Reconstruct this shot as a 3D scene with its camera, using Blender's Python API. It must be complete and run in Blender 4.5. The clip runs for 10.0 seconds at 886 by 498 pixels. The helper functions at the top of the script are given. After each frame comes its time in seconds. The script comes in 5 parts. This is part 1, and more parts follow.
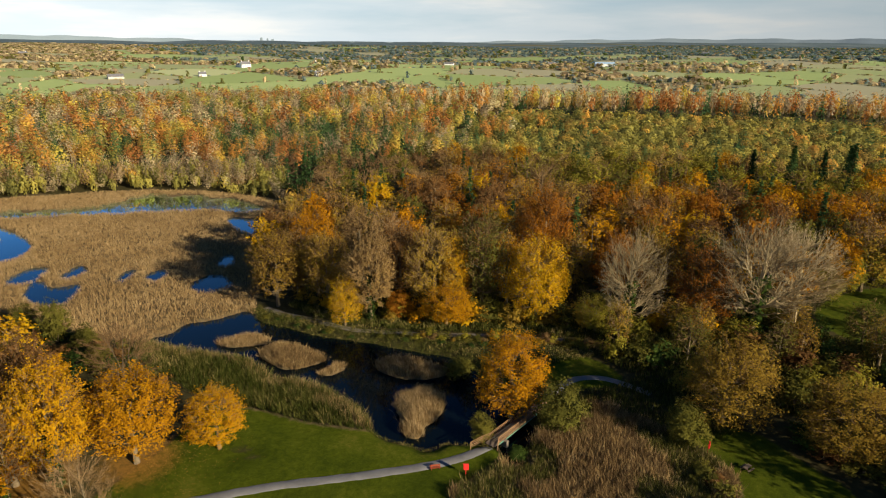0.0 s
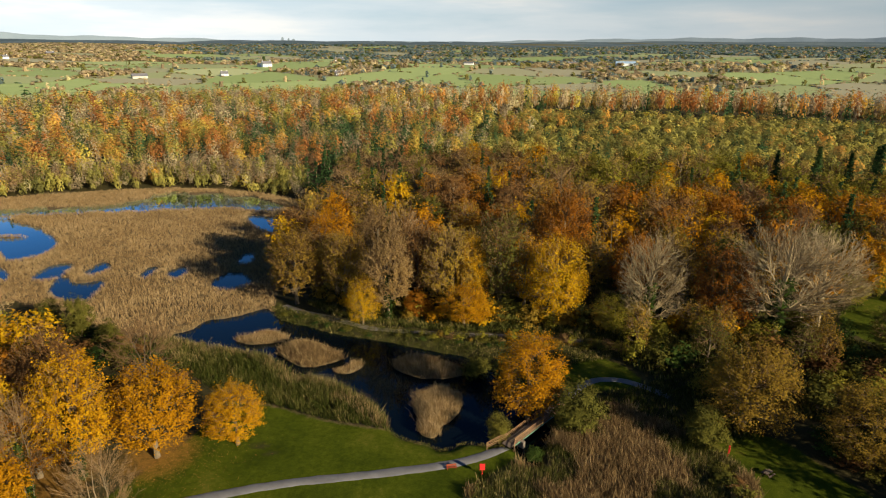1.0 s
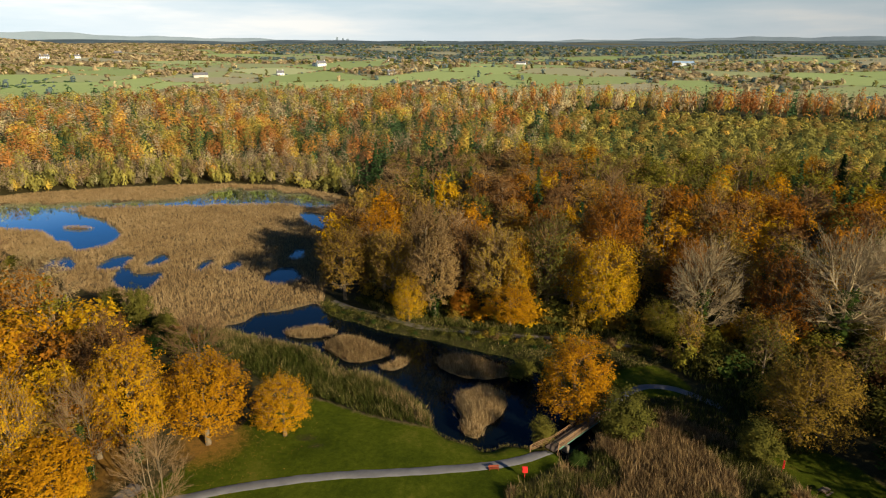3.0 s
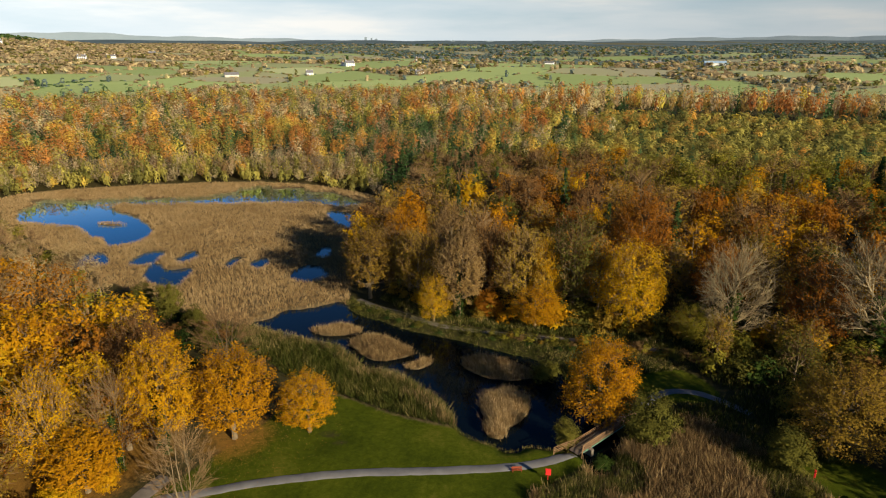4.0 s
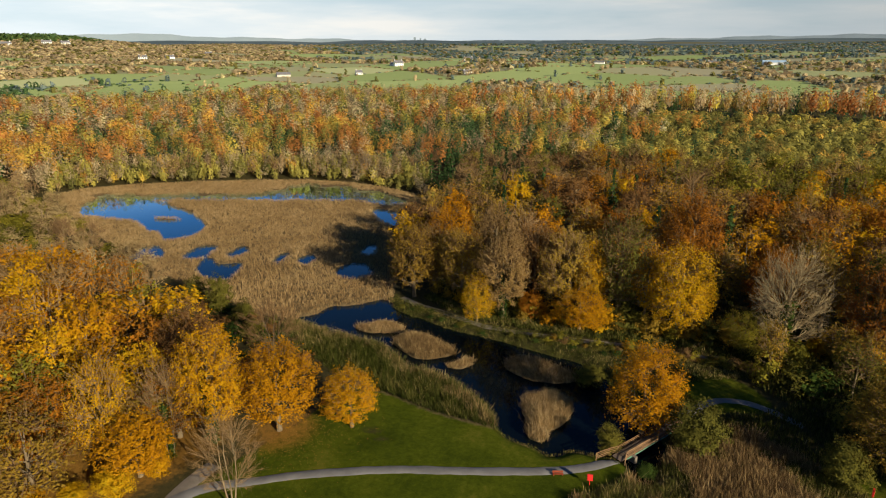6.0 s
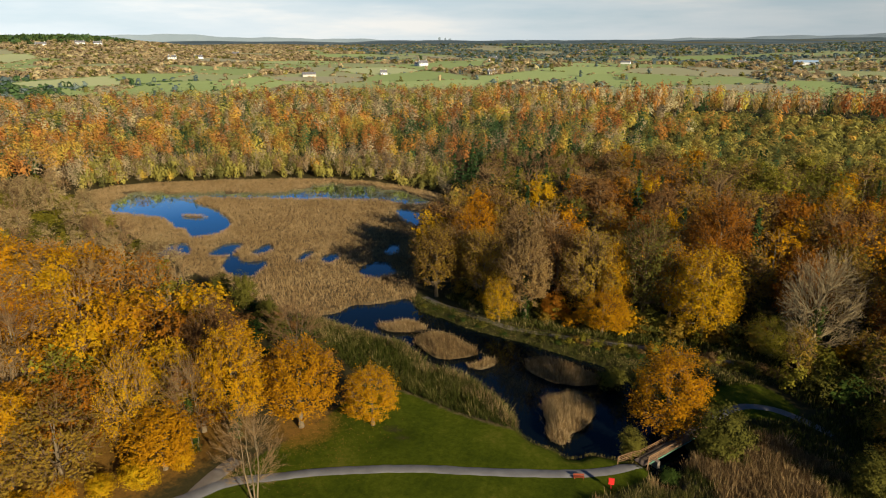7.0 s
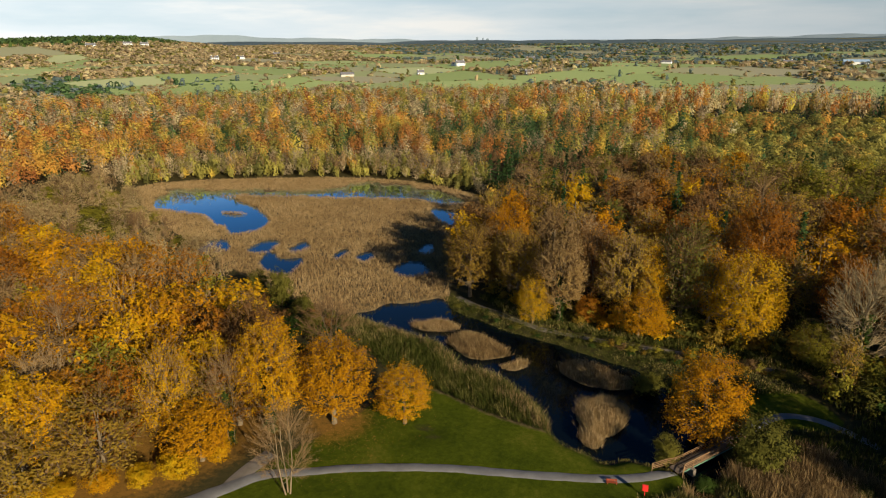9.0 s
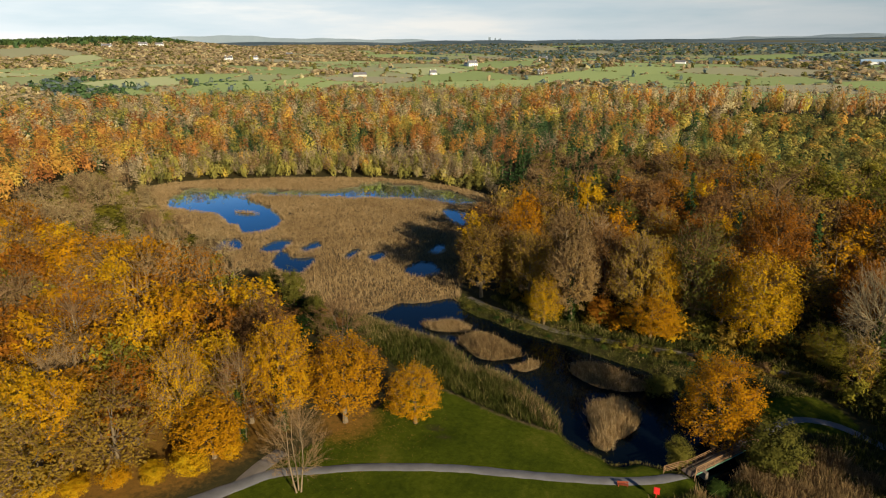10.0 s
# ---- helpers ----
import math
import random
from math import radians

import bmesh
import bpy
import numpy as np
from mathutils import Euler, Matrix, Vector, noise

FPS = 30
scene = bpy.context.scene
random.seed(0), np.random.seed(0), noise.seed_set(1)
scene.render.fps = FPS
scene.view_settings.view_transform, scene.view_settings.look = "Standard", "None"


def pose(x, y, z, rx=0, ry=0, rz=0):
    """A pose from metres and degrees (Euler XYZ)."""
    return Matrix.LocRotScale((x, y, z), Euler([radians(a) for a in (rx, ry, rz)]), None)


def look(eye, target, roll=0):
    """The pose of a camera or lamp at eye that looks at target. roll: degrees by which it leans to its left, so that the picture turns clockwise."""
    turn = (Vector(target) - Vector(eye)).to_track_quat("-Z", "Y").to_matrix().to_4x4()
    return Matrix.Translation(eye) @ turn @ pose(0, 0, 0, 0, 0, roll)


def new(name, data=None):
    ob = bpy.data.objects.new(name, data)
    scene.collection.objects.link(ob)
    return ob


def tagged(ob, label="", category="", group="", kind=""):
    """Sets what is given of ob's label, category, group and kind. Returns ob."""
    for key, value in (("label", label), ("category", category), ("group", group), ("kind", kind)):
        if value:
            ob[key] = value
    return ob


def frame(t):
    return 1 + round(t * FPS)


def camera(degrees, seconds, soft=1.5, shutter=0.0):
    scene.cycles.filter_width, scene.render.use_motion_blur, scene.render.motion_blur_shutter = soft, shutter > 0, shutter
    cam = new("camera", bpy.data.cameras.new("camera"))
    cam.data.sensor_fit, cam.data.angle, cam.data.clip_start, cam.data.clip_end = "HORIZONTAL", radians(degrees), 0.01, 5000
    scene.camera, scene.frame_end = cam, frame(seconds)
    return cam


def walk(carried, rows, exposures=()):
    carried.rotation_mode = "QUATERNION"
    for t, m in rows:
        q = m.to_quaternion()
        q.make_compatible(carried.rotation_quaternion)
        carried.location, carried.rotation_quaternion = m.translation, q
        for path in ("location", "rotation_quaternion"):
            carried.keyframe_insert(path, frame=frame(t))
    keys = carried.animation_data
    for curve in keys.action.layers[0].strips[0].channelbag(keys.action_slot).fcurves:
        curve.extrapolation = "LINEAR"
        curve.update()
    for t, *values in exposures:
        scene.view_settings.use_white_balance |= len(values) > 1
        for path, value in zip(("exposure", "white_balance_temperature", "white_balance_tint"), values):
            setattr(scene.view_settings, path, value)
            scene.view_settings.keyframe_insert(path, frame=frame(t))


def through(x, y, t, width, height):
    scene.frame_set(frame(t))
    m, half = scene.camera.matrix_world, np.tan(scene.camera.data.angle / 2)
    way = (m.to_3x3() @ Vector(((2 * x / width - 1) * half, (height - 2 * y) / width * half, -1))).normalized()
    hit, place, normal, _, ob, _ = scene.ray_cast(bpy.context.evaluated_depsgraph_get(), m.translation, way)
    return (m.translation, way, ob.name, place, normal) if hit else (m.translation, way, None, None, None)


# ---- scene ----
from mathutils import kdtree

# ---------------------------------------------------------------- camera: a drone that hovers and turns to its left
cam = camera(71.2, 10.0, soft=1.1)
EYE = 60.0
ROWS = [
    (0.0, 0.0, -18.463, 0.203), (0.5, 0.986, -18.49, 0.155), (1.0, 1.761, -18.507, 0.119), (1.5, 2.794, -18.503, 0.117),
    (2.0, 3.797, -18.528, 0.081), (2.5, 5.04, -18.539, 0.041), (4.0, 8.878, -18.558, -0.076), (4.5, 9.918, -18.561, -0.108),
    (5.0, 11.076, -18.569, -0.154), (5.5, 12.114, -18.569, -0.243), (7.0, 15.418, -18.553, -0.38), (7.5, 16.33, -18.548, -0.426),
    (8.0, 17.245, -18.545, -0.449), (8.5, 17.999, -18.544, -0.516), (9.0, 18.764, -18.53, -0.572), (9.5, 19.342, -18.516, -0.608),
    (10.0, 19.88, -18.506, -0.635),
]
walk(cam, [(t, pose(0, 0, EYE, 90 + p, 0, y) @ pose(0, 0, 0, 0, 0, r)) for t, y, p, r in ROWS],
     exposures=[(0.0, 0.90), (2.5, 0.84), (5.5, 0.72), (10.0, 0.65)])

# ---------------------------------------------------------------- light: low November sun, pale cloud along the horizon
SUN_AZ, SUN_EL = 127.0, 19.5          # degrees, clockwise from +Y; height
world = bpy.data.worlds.new("sky")
scene.world = world
world.use_nodes = True
wn = world.node_tree
wn.nodes.clear()


def node(nt, kind, **values):
    """A node; values set its inputs by name (with _ for a space)."""
    n = nt.nodes.new(kind)
    for key, value in values.items():
        n.inputs[key.replace("_", " ")].default_value = value
    return n


def attribute_of(nt, name):
    n = nt.nodes.new("ShaderNodeAttribute")
    n.attribute_name = name
    return n.outputs["Fac"]


def math_node(nt, op, a, b=None, clamp=False):
    n = nt.nodes.new("ShaderNodeMath")
    n.operation, n.use_clamp = op, clamp
    for i, v in enumerate((a, b)):
        if v is None:
            continue
        if isinstance(v, (int, float)):
            n.inputs[i].default_value = v
        else:
            nt.links.new(v, n.inputs[i])
    return n.outputs[0]


def ramp(nt, fac, stops):
    n = nt.nodes.new("ShaderNodeValToRGB")
    els = n.color_ramp.elements
    while len(els) < len(stops):
        els.new(0.5)
    for e, (p, c) in zip(els, stops):
        e.position, e.color = p, (*c, 1)
    nt.links.new(fac, n.inputs[0])
    return n.outputs[0]


def mix(nt, fac, a, b):
    n = nt.nodes.new("ShaderNodeMix")
    n.data_type = "RGBA"
    for sock, v in ((n.inputs[0], fac), (n.inputs[6], a), (n.inputs[7], b)):
        if isinstance(v, (int, float)):
            sock.default_value = v
        elif isinstance(v, tuple):
            sock.default_value = (*v, 1)
        else:
            nt.links.new(v, sock)
    return n.outputs[2]


sky = node(wn, "ShaderNodeTexSky")
sky.sky_type, sky.sun_disc, sky.sun_elevation, sky.sun_rotation = "NISHITA", False, radians(SUN_EL), radians(SUN_AZ)
sky.dust_density, sky.ozone_density, sky.air_density = 0.0, 4.0, 1.0
sky_light = node(wn, "ShaderNodeBackground", Strength=0.044)
clear_blue = node(wn, "ShaderNodeMix")
clear_blue.data_type, clear_blue.blend_type = "RGBA", "MULTIPLY"
clear_blue.inputs[0].default_value, clear_blue.inputs[7].default_value = 1.0, (0.60, 0.90, 1.15, 1)
wn.links.new(sky.outputs[0], clear_blue.inputs[6])
wn.links.new(clear_blue.outputs[2], sky_light.inputs[0])
where = node(wn, "ShaderNodeTexCoord")
parts_of = node(wn, "ShaderNodeSeparateXYZ")
wn.links.new(where.outputs["Generated"], parts_of.inputs[0])
stretch = node(wn, "ShaderNodeMapping", Scale=(3.0, 3.0, 22.0))
wn.links.new(where.outputs["Generated"], stretch.inputs[0])
puffs = node(wn, "ShaderNodeTexNoise", Scale=1.0, Detail=6.0, Roughness=0.55)
wn.links.new(stretch.outputs[0], puffs.inputs["Vector"])
low = math_node(wn, "SUBTRACT", 1.0, math_node(wn, "MULTIPLY", math_node(wn, "ABSOLUTE", parts_of.outputs[2]), 4.0), True)
cover = math_node(wn, "MULTIPLY", low, math_node(wn, "ADD", math_node(wn, "MULTIPLY", puffs.outputs[0], 1.0), 0.6), True)
cloud_colour = ramp(wn, puffs.outputs[0], [(0.35, (0.66, 0.76, 0.81)), (0.55, (0.75, 0.82, 0.84)), (0.70, (0.94, 0.93, 0.88))])
cloud = node(wn, "ShaderNodeBackground")
wn.links.new(math_node(wn, "SUBTRACT", 0.505, math_node(wn, "MULTIPLY", parts_of.outputs[0], 0.30)), cloud.inputs[1])
wn.links.new(cloud_colour, cloud.inputs[0])
both = node(wn, "ShaderNodeMixShader")
wn.links.new(cover, both.inputs[0])
wn.links.new(sky_light.outputs[0], both.inputs[1])
wn.links.new(cloud.outputs[0], both.inputs[2])
wn.links.new(both.outputs[0], node(wn, "ShaderNodeOutputWorld").inputs[0])

sun = new("sun", bpy.data.lights.new("sun", "SUN"))
sun.data.energy, sun.data.angle, sun.data.color = 5.0, radians(0.53), (1.0, 0.875, 0.65)
sun_from = Vector((math.sin(radians(SUN_AZ)) * math.cos(radians(SUN_EL)), math.cos(radians(SUN_AZ)) * math.cos(radians(SUN_EL)), math.sin(radians(SUN_EL))))
sun.matrix_world = look(sun_from * 200, (0, 0, 0))


# ---------------------------------------------------------------- materials
def material(name):
    m = bpy.data.materials.new(name)
    m.use_nodes = True
    m.node_tree.nodes.clear()
    return m, m.node_tree


def finish(nt, shader):
    nt.links.new(shader, node(nt, "ShaderNodeOutputMaterial").inputs[0])


def noise_at(nt, scale, detail=3.0, rough=0.55, coord="Object"):
    n = node(nt, "ShaderNodeTexNoise", Scale=scale, Detail=detail, Roughness=rough)
    nt.links.new(node(nt, "ShaderNodeTexCoord").outputs[coord], n.inputs["Vector"])
    return n.outputs[0]


def surface(name, stops, scale=2.0, fine=20.0, rough=0.8, bump=0.3, metal=0.0, spread=0.0):
    """A plain weathered surface: colour from two scales of noise, relief from the fine one."""
    m, nt = material(name)
    a, b = noise_at(nt, scale), noise_at(nt, fine, 4.0)
    fac = math_node(nt, "ADD", math_node(nt, "MULTIPLY", a, 0.6), math_node(nt, "MULTIPLY", b, 0.4))
    if spread:
        info = node(nt, "ShaderNodeObjectInfo")
        fac = math_node(nt, "ADD", fac, math_node(nt, "MULTIPLY", math_node(nt, "SUBTRACT", info.outputs["Random"], 0.5), spread))
    p = node(nt, "ShaderNodeBsdfPrincipled", Roughness=rough, Metallic=metal, Specular_IOR_Level=0.15 if rough > 0.6 else 0.5)
    nt.links.new(ramp(nt, fac, stops), p.inputs["Base Color"])
    bp = node(nt, "ShaderNodeBump", Strength=bump, Distance=0.05)
    nt.links.new(b, bp.inputs["Height"])
    nt.links.new(bp.outputs[0], p.inputs["Normal"])
    finish(nt, p.outputs[0])
    return m


def leaf_material(name, stops, through=0.2, by_attribute=False, island=0.24, drifts=0.5, own_share=0.64):
    """Leaves: the tree's own tone, a drift inside the crown, and a difference from leaf to leaf."""
    m, nt = material(name)
    if by_attribute:
        own = attribute_of(nt, "tone")
    else:
        own = node(nt, "ShaderNodeObjectInfo").outputs["Random"]
    leaf = node(nt, "ShaderNodeNewGeometry").outputs["Random Per Island"]
    drift = noise_at(nt, 0.8, 3.0)
    fac = math_node(nt, "ADD", math_node(nt, "MULTIPLY", own, own_share), 0.38 - 0.5 * own_share)
    fac = math_node(nt, "ADD", fac, math_node(nt, "MULTIPLY", leaf, island))
    fac = math_node(nt, "ADD", fac, math_node(nt, "MULTIPLY", math_node(nt, "SUBTRACT", drift, 0.5), drifts))
    colour = ramp(nt, fac, stops)
    d, t = node(nt, "ShaderNodeBsdfDiffuse"), node(nt, "ShaderNodeBsdfTranslucent")
    nt.links.new(colour, d.inputs[0])
    nt.links.new(colour, t.inputs[0])
    s = node(nt, "ShaderNodeMixShader", Fac=through)
    nt.links.new(d.outputs[0], s.inputs[1])
    nt.links.new(t.outputs[0], s.inputs[2])
    finish(nt, s.outputs[0])
    return m


GOLD = [(0.0, (0.29, 0.125, 0.006)), (0.35, (0.38, 0.175, 0.006)), (0.7, (0.44, 0.260, 0.008)), (1.0, (0.25, 0.22, 0.012))]
AMBER = [(0.0, (0.26, 0.095, 0.005)), (0.4, (0.38, 0.165, 0.006)), (0.75, (0.44, 0.230, 0.007)), (1.0, (0.30, 0.22, 0.010))]
ORANGE = [(0.0, (0.14, 0.046, 0.008)), (0.45, (0.26, 0.098, 0.010)), (0.8, (0.35, 0.160, 0.012)), (1.0, (0.36, 0.19, 0.016))]
RUSSET = [(0.0, (0.09, 0.044, 0.016)), (0.5, (0.17, 0.084, 0.026)), (1.0, (0.25, 0.130, 0.032))]
OLIVE = [(0.0, (0.09, 0.085, 0.012)), (0.5, (0.20, 0.17, 0.020)), (1.0, (0.33, 0.265, 0.028))]
# Grey-green far trees with blue distance haze mixed into the colour.
HAZE_GREEN = [(0.0, (0.045, 0.068, 0.066)), (0.5, (0.075, 0.105, 0.095)), (1.0, (0.12, 0.15, 0.125))]
OCHRE = [(0.0, (0.12, 0.070, 0.012)), (0.5, (0.24, 0.150, 0.020)), (1.0, (0.35, 0.23, 0.030))]
MOSS = [(0.0, (0.045, 0.045, 0.010)), (0.5, (0.11, 0.10, 0.018)), (1.0, (0.20, 0.165, 0.025))]
TAN = [(0.0, (0.11, 0.062, 0.026)), (0.5, (0.19, 0.115, 0.042)), (1.0, (0.27, 0.175, 0.055))]
STRAW = [(0.0, (0.20, 0.14, 0.065)), (0.5, (0.32, 0.235, 0.105)), (1.0, (0.42, 0.31, 0.13))]
PINE = [(0.0, (0.024, 0.050, 0.018)), (0.6, (0.05, 0.09, 0.026)), (1.0, (0.085, 0.13, 0.035))]
IVY = [(0.0, (0.02, 0.036, 0.010)), (0.6, (0.045, 0.072, 0.014)), (1.0, (0.09, 0.12, 0.02))]
PALETTES = {"gold": GOLD, "amber": AMBER, "orange": ORANGE, "russet": RUSSET, "olive": OLIVE, "moss": MOSS, "ochre": OCHRE, "hazel": HAZE_GREEN, "tan": TAN, "straw": STRAW, "pine": PINE, "ivy": IVY}
LEAF = {k: leaf_material("leaves_" + k, v, island=0.16, drifts=0.85, own_share=0.46) for k, v in PALETTES.items()}


def hazed(stops):
    """The same leaf colours lightened and greyed: distance haze put into the colour."""
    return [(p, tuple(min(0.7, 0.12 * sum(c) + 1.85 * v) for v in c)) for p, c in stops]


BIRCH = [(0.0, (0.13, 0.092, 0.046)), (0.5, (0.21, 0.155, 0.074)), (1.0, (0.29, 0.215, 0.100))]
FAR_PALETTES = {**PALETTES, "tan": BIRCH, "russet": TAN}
# Far leaves: haze in the colour, extra translucency to soften contrast.
FAR_LEAF = {k: leaf_material("far_leaves_" + k, hazed(v), through=0.5, by_attribute=True, island=0.12, drifts=0.1) for k, v in FAR_PALETTES.items()}
BARK = surface("bark", [(0.3, (0.110, 0.080, 0.045)), (0.7, (0.23, 0.170, 0.095))], 1.5, 9.0, 0.9, 0.6, spread=0.4)
BARE_TWIG = surface("bare_twigs", [(0.3, (0.22, 0.162, 0.082)), (0.7, (0.39, 0.295, 0.155))], 1.0, 6.0, 0.9, 0.2, spread=0.5)
TWIG = surface("twigs", [(0.3, (0.120, 0.068, 0.028)), (0.7, (0.25, 0.160, 0.070))], 1.0, 6.0, 0.9, 0.2, spread=0.5)
REED = leaf_material("reeds", [(0.0, (0.075, 0.052, 0.022)), (0.35, (0.19, 0.120, 0.052)), (0.7, (0.31, 0.205, 0.090)), (1.0, (0.42, 0.30, 0.15))], 0.2, True, 0.34, 0.4)
REED_GREEN = leaf_material("green_reeds", [(0.0, (0.020, 0.028, 0.006)), (0.4, (0.055, 0.062, 0.012)), (0.75, (0.13, 0.11, 0.030)), (1.0, (0.30, 0.22, 0.09))], 0.15, True, 0.5, 0.6)
TARMAC = surface("worn_tarmac", [(0.3, (0.12, 0.113, 0.107)), (0.7, (0.20, 0.19, 0.18))], 0.5, 14.0, 0.9, 0.3)
EARTH = surface("trodden_earth", [(0.3, (0.12, 0.098, 0.075)), (0.7, (0.22, 0.185, 0.15))], 0.5, 8.0, 0.95, 0.4)
TIMBER = surface("weathered_timber", [(0.3, (0.17, 0.095, 0.045)), (0.7, (0.32, 0.19, 0.095))], 2.0, 30.0, 0.8, 0.3, spread=0.3)
# The table's own dark brown; on the bridge it includes the rails' shade.
DECKING = surface("dark_decking", [(0.3, (0.09, 0.065, 0.045)), (0.7, (0.17, 0.125, 0.09))], 2.0, 30.0, 0.85, 0.3, spread=0.3)
GREEN_STEEL = surface("green_painted_steel", [(0.3, (0.05, 0.15, 0.10)), (0.7, (0.09, 0.22, 0.15))], 1.0, 12.0, 0.5, 0.1)
RED_WOOD = surface("orange_stained_wood", [(0.3, (0.18, 0.035, 0.015)), (0.7, (0.30, 0.07, 0.028))], 2.0, 25.0, 0.7, 0.2)
RED_PAINT = surface("red_plastic", [(0.3, (0.62, 0.02, 0.018)), (0.7, (0.80, 0.04, 0.03))], 2.0, 20.0, 0.45, 0.05)
CREAM_WALL = surface("cream_render", [(0.3, (0.42, 0.38, 0.31)), (0.7, (0.56, 0.52, 0.44))], 0.3, 4.0, 0.85, 0.1)
WHITE_WALL = surface("white_render", [(0.3, (0.70, 0.69, 0.66)), (0.7, (0.84, 0.83, 0.80))], 0.3, 4.0, 0.85, 0.1)
SLATE = surface("slate_roof", [(0.3, (0.10, 0.10, 0.11)), (0.7, (0.20, 0.19, 0.19))], 0.4, 5.0, 0.7, 0.3)
BLUE_ROOF = surface("blue_sheet_roof", [(0.3, (0.28, 0.40, 0.52)), (0.7, (0.40, 0.52, 0.62))], 0.2, 3.0, 0.5, 0.1)
DARK_GLASS = surface("window_glass", [(0.3, (0.03, 0.035, 0.04)), (0.7, (0.05, 0.055, 0.06))], 1.0, 5.0, 0.08, 0.0)

WATER, nt = material("still_water")
bp = node(nt, "ShaderNodeBump", Strength=0.02, Distance=0.05)
nt.links.new(noise_at(nt, 1.6, 3.0), bp.inputs["Height"])
deep, shine = node(nt, "ShaderNodeBsdfDiffuse", Color=(0.002, 0.004, 0.006, 1)), node(nt, "ShaderNodeBsdfGlossy", Color=(0.62, 0.87, 1.0, 1), Roughness=0.03)
gloss = node(nt, "ShaderNodeFresnel", IOR=1.36)
nt.links.new(bp.outputs[0], shine.inputs["Normal"])
nt.links.new(bp.outputs[0], gloss.inputs["Normal"])
pool = node(nt, "ShaderNodeMixShader")
nt.links.new(math_node(nt, "MULTIPLY", math_node(nt, "POWER", gloss.outputs[0], 2.0), 11.0, True), pool.inputs[0])
nt.links.new(deep.outputs[0], pool.inputs[1])
nt.links.new(shine.outputs[0], pool.inputs[2])
finish(nt, pool.outputs[0])

GROUND, nt = material("ground_cover")


def cover_of(name):
    return attribute_of(nt, name)


g1, g2, g3 = noise_at(nt, 0.12, 4.0), noise_at(nt, 0.9, 6.0, 0.75), noise_at(nt, 7.0, 4.0, 0.75)
fine = math_node(nt, "ADD", math_node(nt, "MULTIPLY", g2, 0.55), math_node(nt, "MULTIPLY", g3, 0.45))
broad = math_node(nt, "ADD", math_node(nt, "MULTIPLY", g1, 0.5), math_node(nt, "MULTIPLY", fine, 0.5))
floor_colour = ramp(nt, fine, [(0.3, (0.022, 0.020, 0.008)), (0.5, (0.045, 0.038, 0.014)), (0.7, (0.085, 0.062, 0.024))])
lawn_grain = math_node(nt, "ADD", math_node(nt, "MULTIPLY", g1, 0.35), math_node(nt, "MULTIPLY", fine, 0.65))
lawn_colour = ramp(nt, lawn_grain, [(0.40, (0.028, 0.038, 0.002)), (0.48, (0.044, 0.058, 0.003)), (0.54, (0.062, 0.075, 0.004)), (0.61, (0.105, 0.098, 0.012))])
litter_colour = ramp(nt, fine, [(0.35, (0.13, 0.065, 0.014)), (0.65, (0.30, 0.15, 0.025))])
# Reed litter, with the shade under the reeds put into its colour.
reed_colour = ramp(nt, fine, [(0.3, (0.06, 0.042, 0.02)), (0.5, (0.12, 0.085, 0.042)), (0.7, (0.20, 0.145, 0.075))])
# Field colours are paled and yellowed: distance haze is put into them.
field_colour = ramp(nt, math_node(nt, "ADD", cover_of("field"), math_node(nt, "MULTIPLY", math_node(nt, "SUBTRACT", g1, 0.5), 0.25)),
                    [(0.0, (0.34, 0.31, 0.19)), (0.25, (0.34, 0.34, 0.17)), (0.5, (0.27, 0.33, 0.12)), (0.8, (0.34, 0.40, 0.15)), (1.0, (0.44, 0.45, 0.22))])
soft_edge = math_node(nt, "MULTIPLY", math_node(nt, "SUBTRACT", g2, 0.5), 0.9)


def masked(name):
    return math_node(nt, "MINIMUM", math_node(nt, "MULTIPLY", math_node(nt, "SUBTRACT", math_node(nt, "ADD", cover_of(name), soft_edge), 0.3), 2.5, True), 1.0)


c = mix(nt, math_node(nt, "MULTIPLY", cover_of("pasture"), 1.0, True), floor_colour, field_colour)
c = mix(nt, masked("lawn"), c, lawn_colour)
c = mix(nt, math_node(nt, "MULTIPLY", masked("litter"), 0.8), c, litter_colour)
c = mix(nt, masked("reed"), c, reed_colour)
p = node(nt, "ShaderNodeBsdfPrincipled", Roughness=0.95, Specular_IOR_Level=0.05)
nt.links.new(c, p.inputs["Base Color"])
bp = node(nt, "ShaderNodeBump", Strength=0.5, Distance=0.12)
nt.links.new(fine, bp.inputs["Height"])
nt.links.new(bp.outputs[0], p.inputs["Normal"])
finish(nt, p.outputs[0])

# Blue distance haze is put into both of these base colours.
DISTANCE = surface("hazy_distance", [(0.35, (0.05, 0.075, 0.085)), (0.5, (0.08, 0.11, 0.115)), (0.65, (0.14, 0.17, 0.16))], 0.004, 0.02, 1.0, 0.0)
FAR_HILL = surface("hazy_hills", [(0.35, (0.17, 0.215, 0.245)), (0.65, (0.20, 0.245, 0.275))], 0.002, 0.01, 1.0, 0.0)


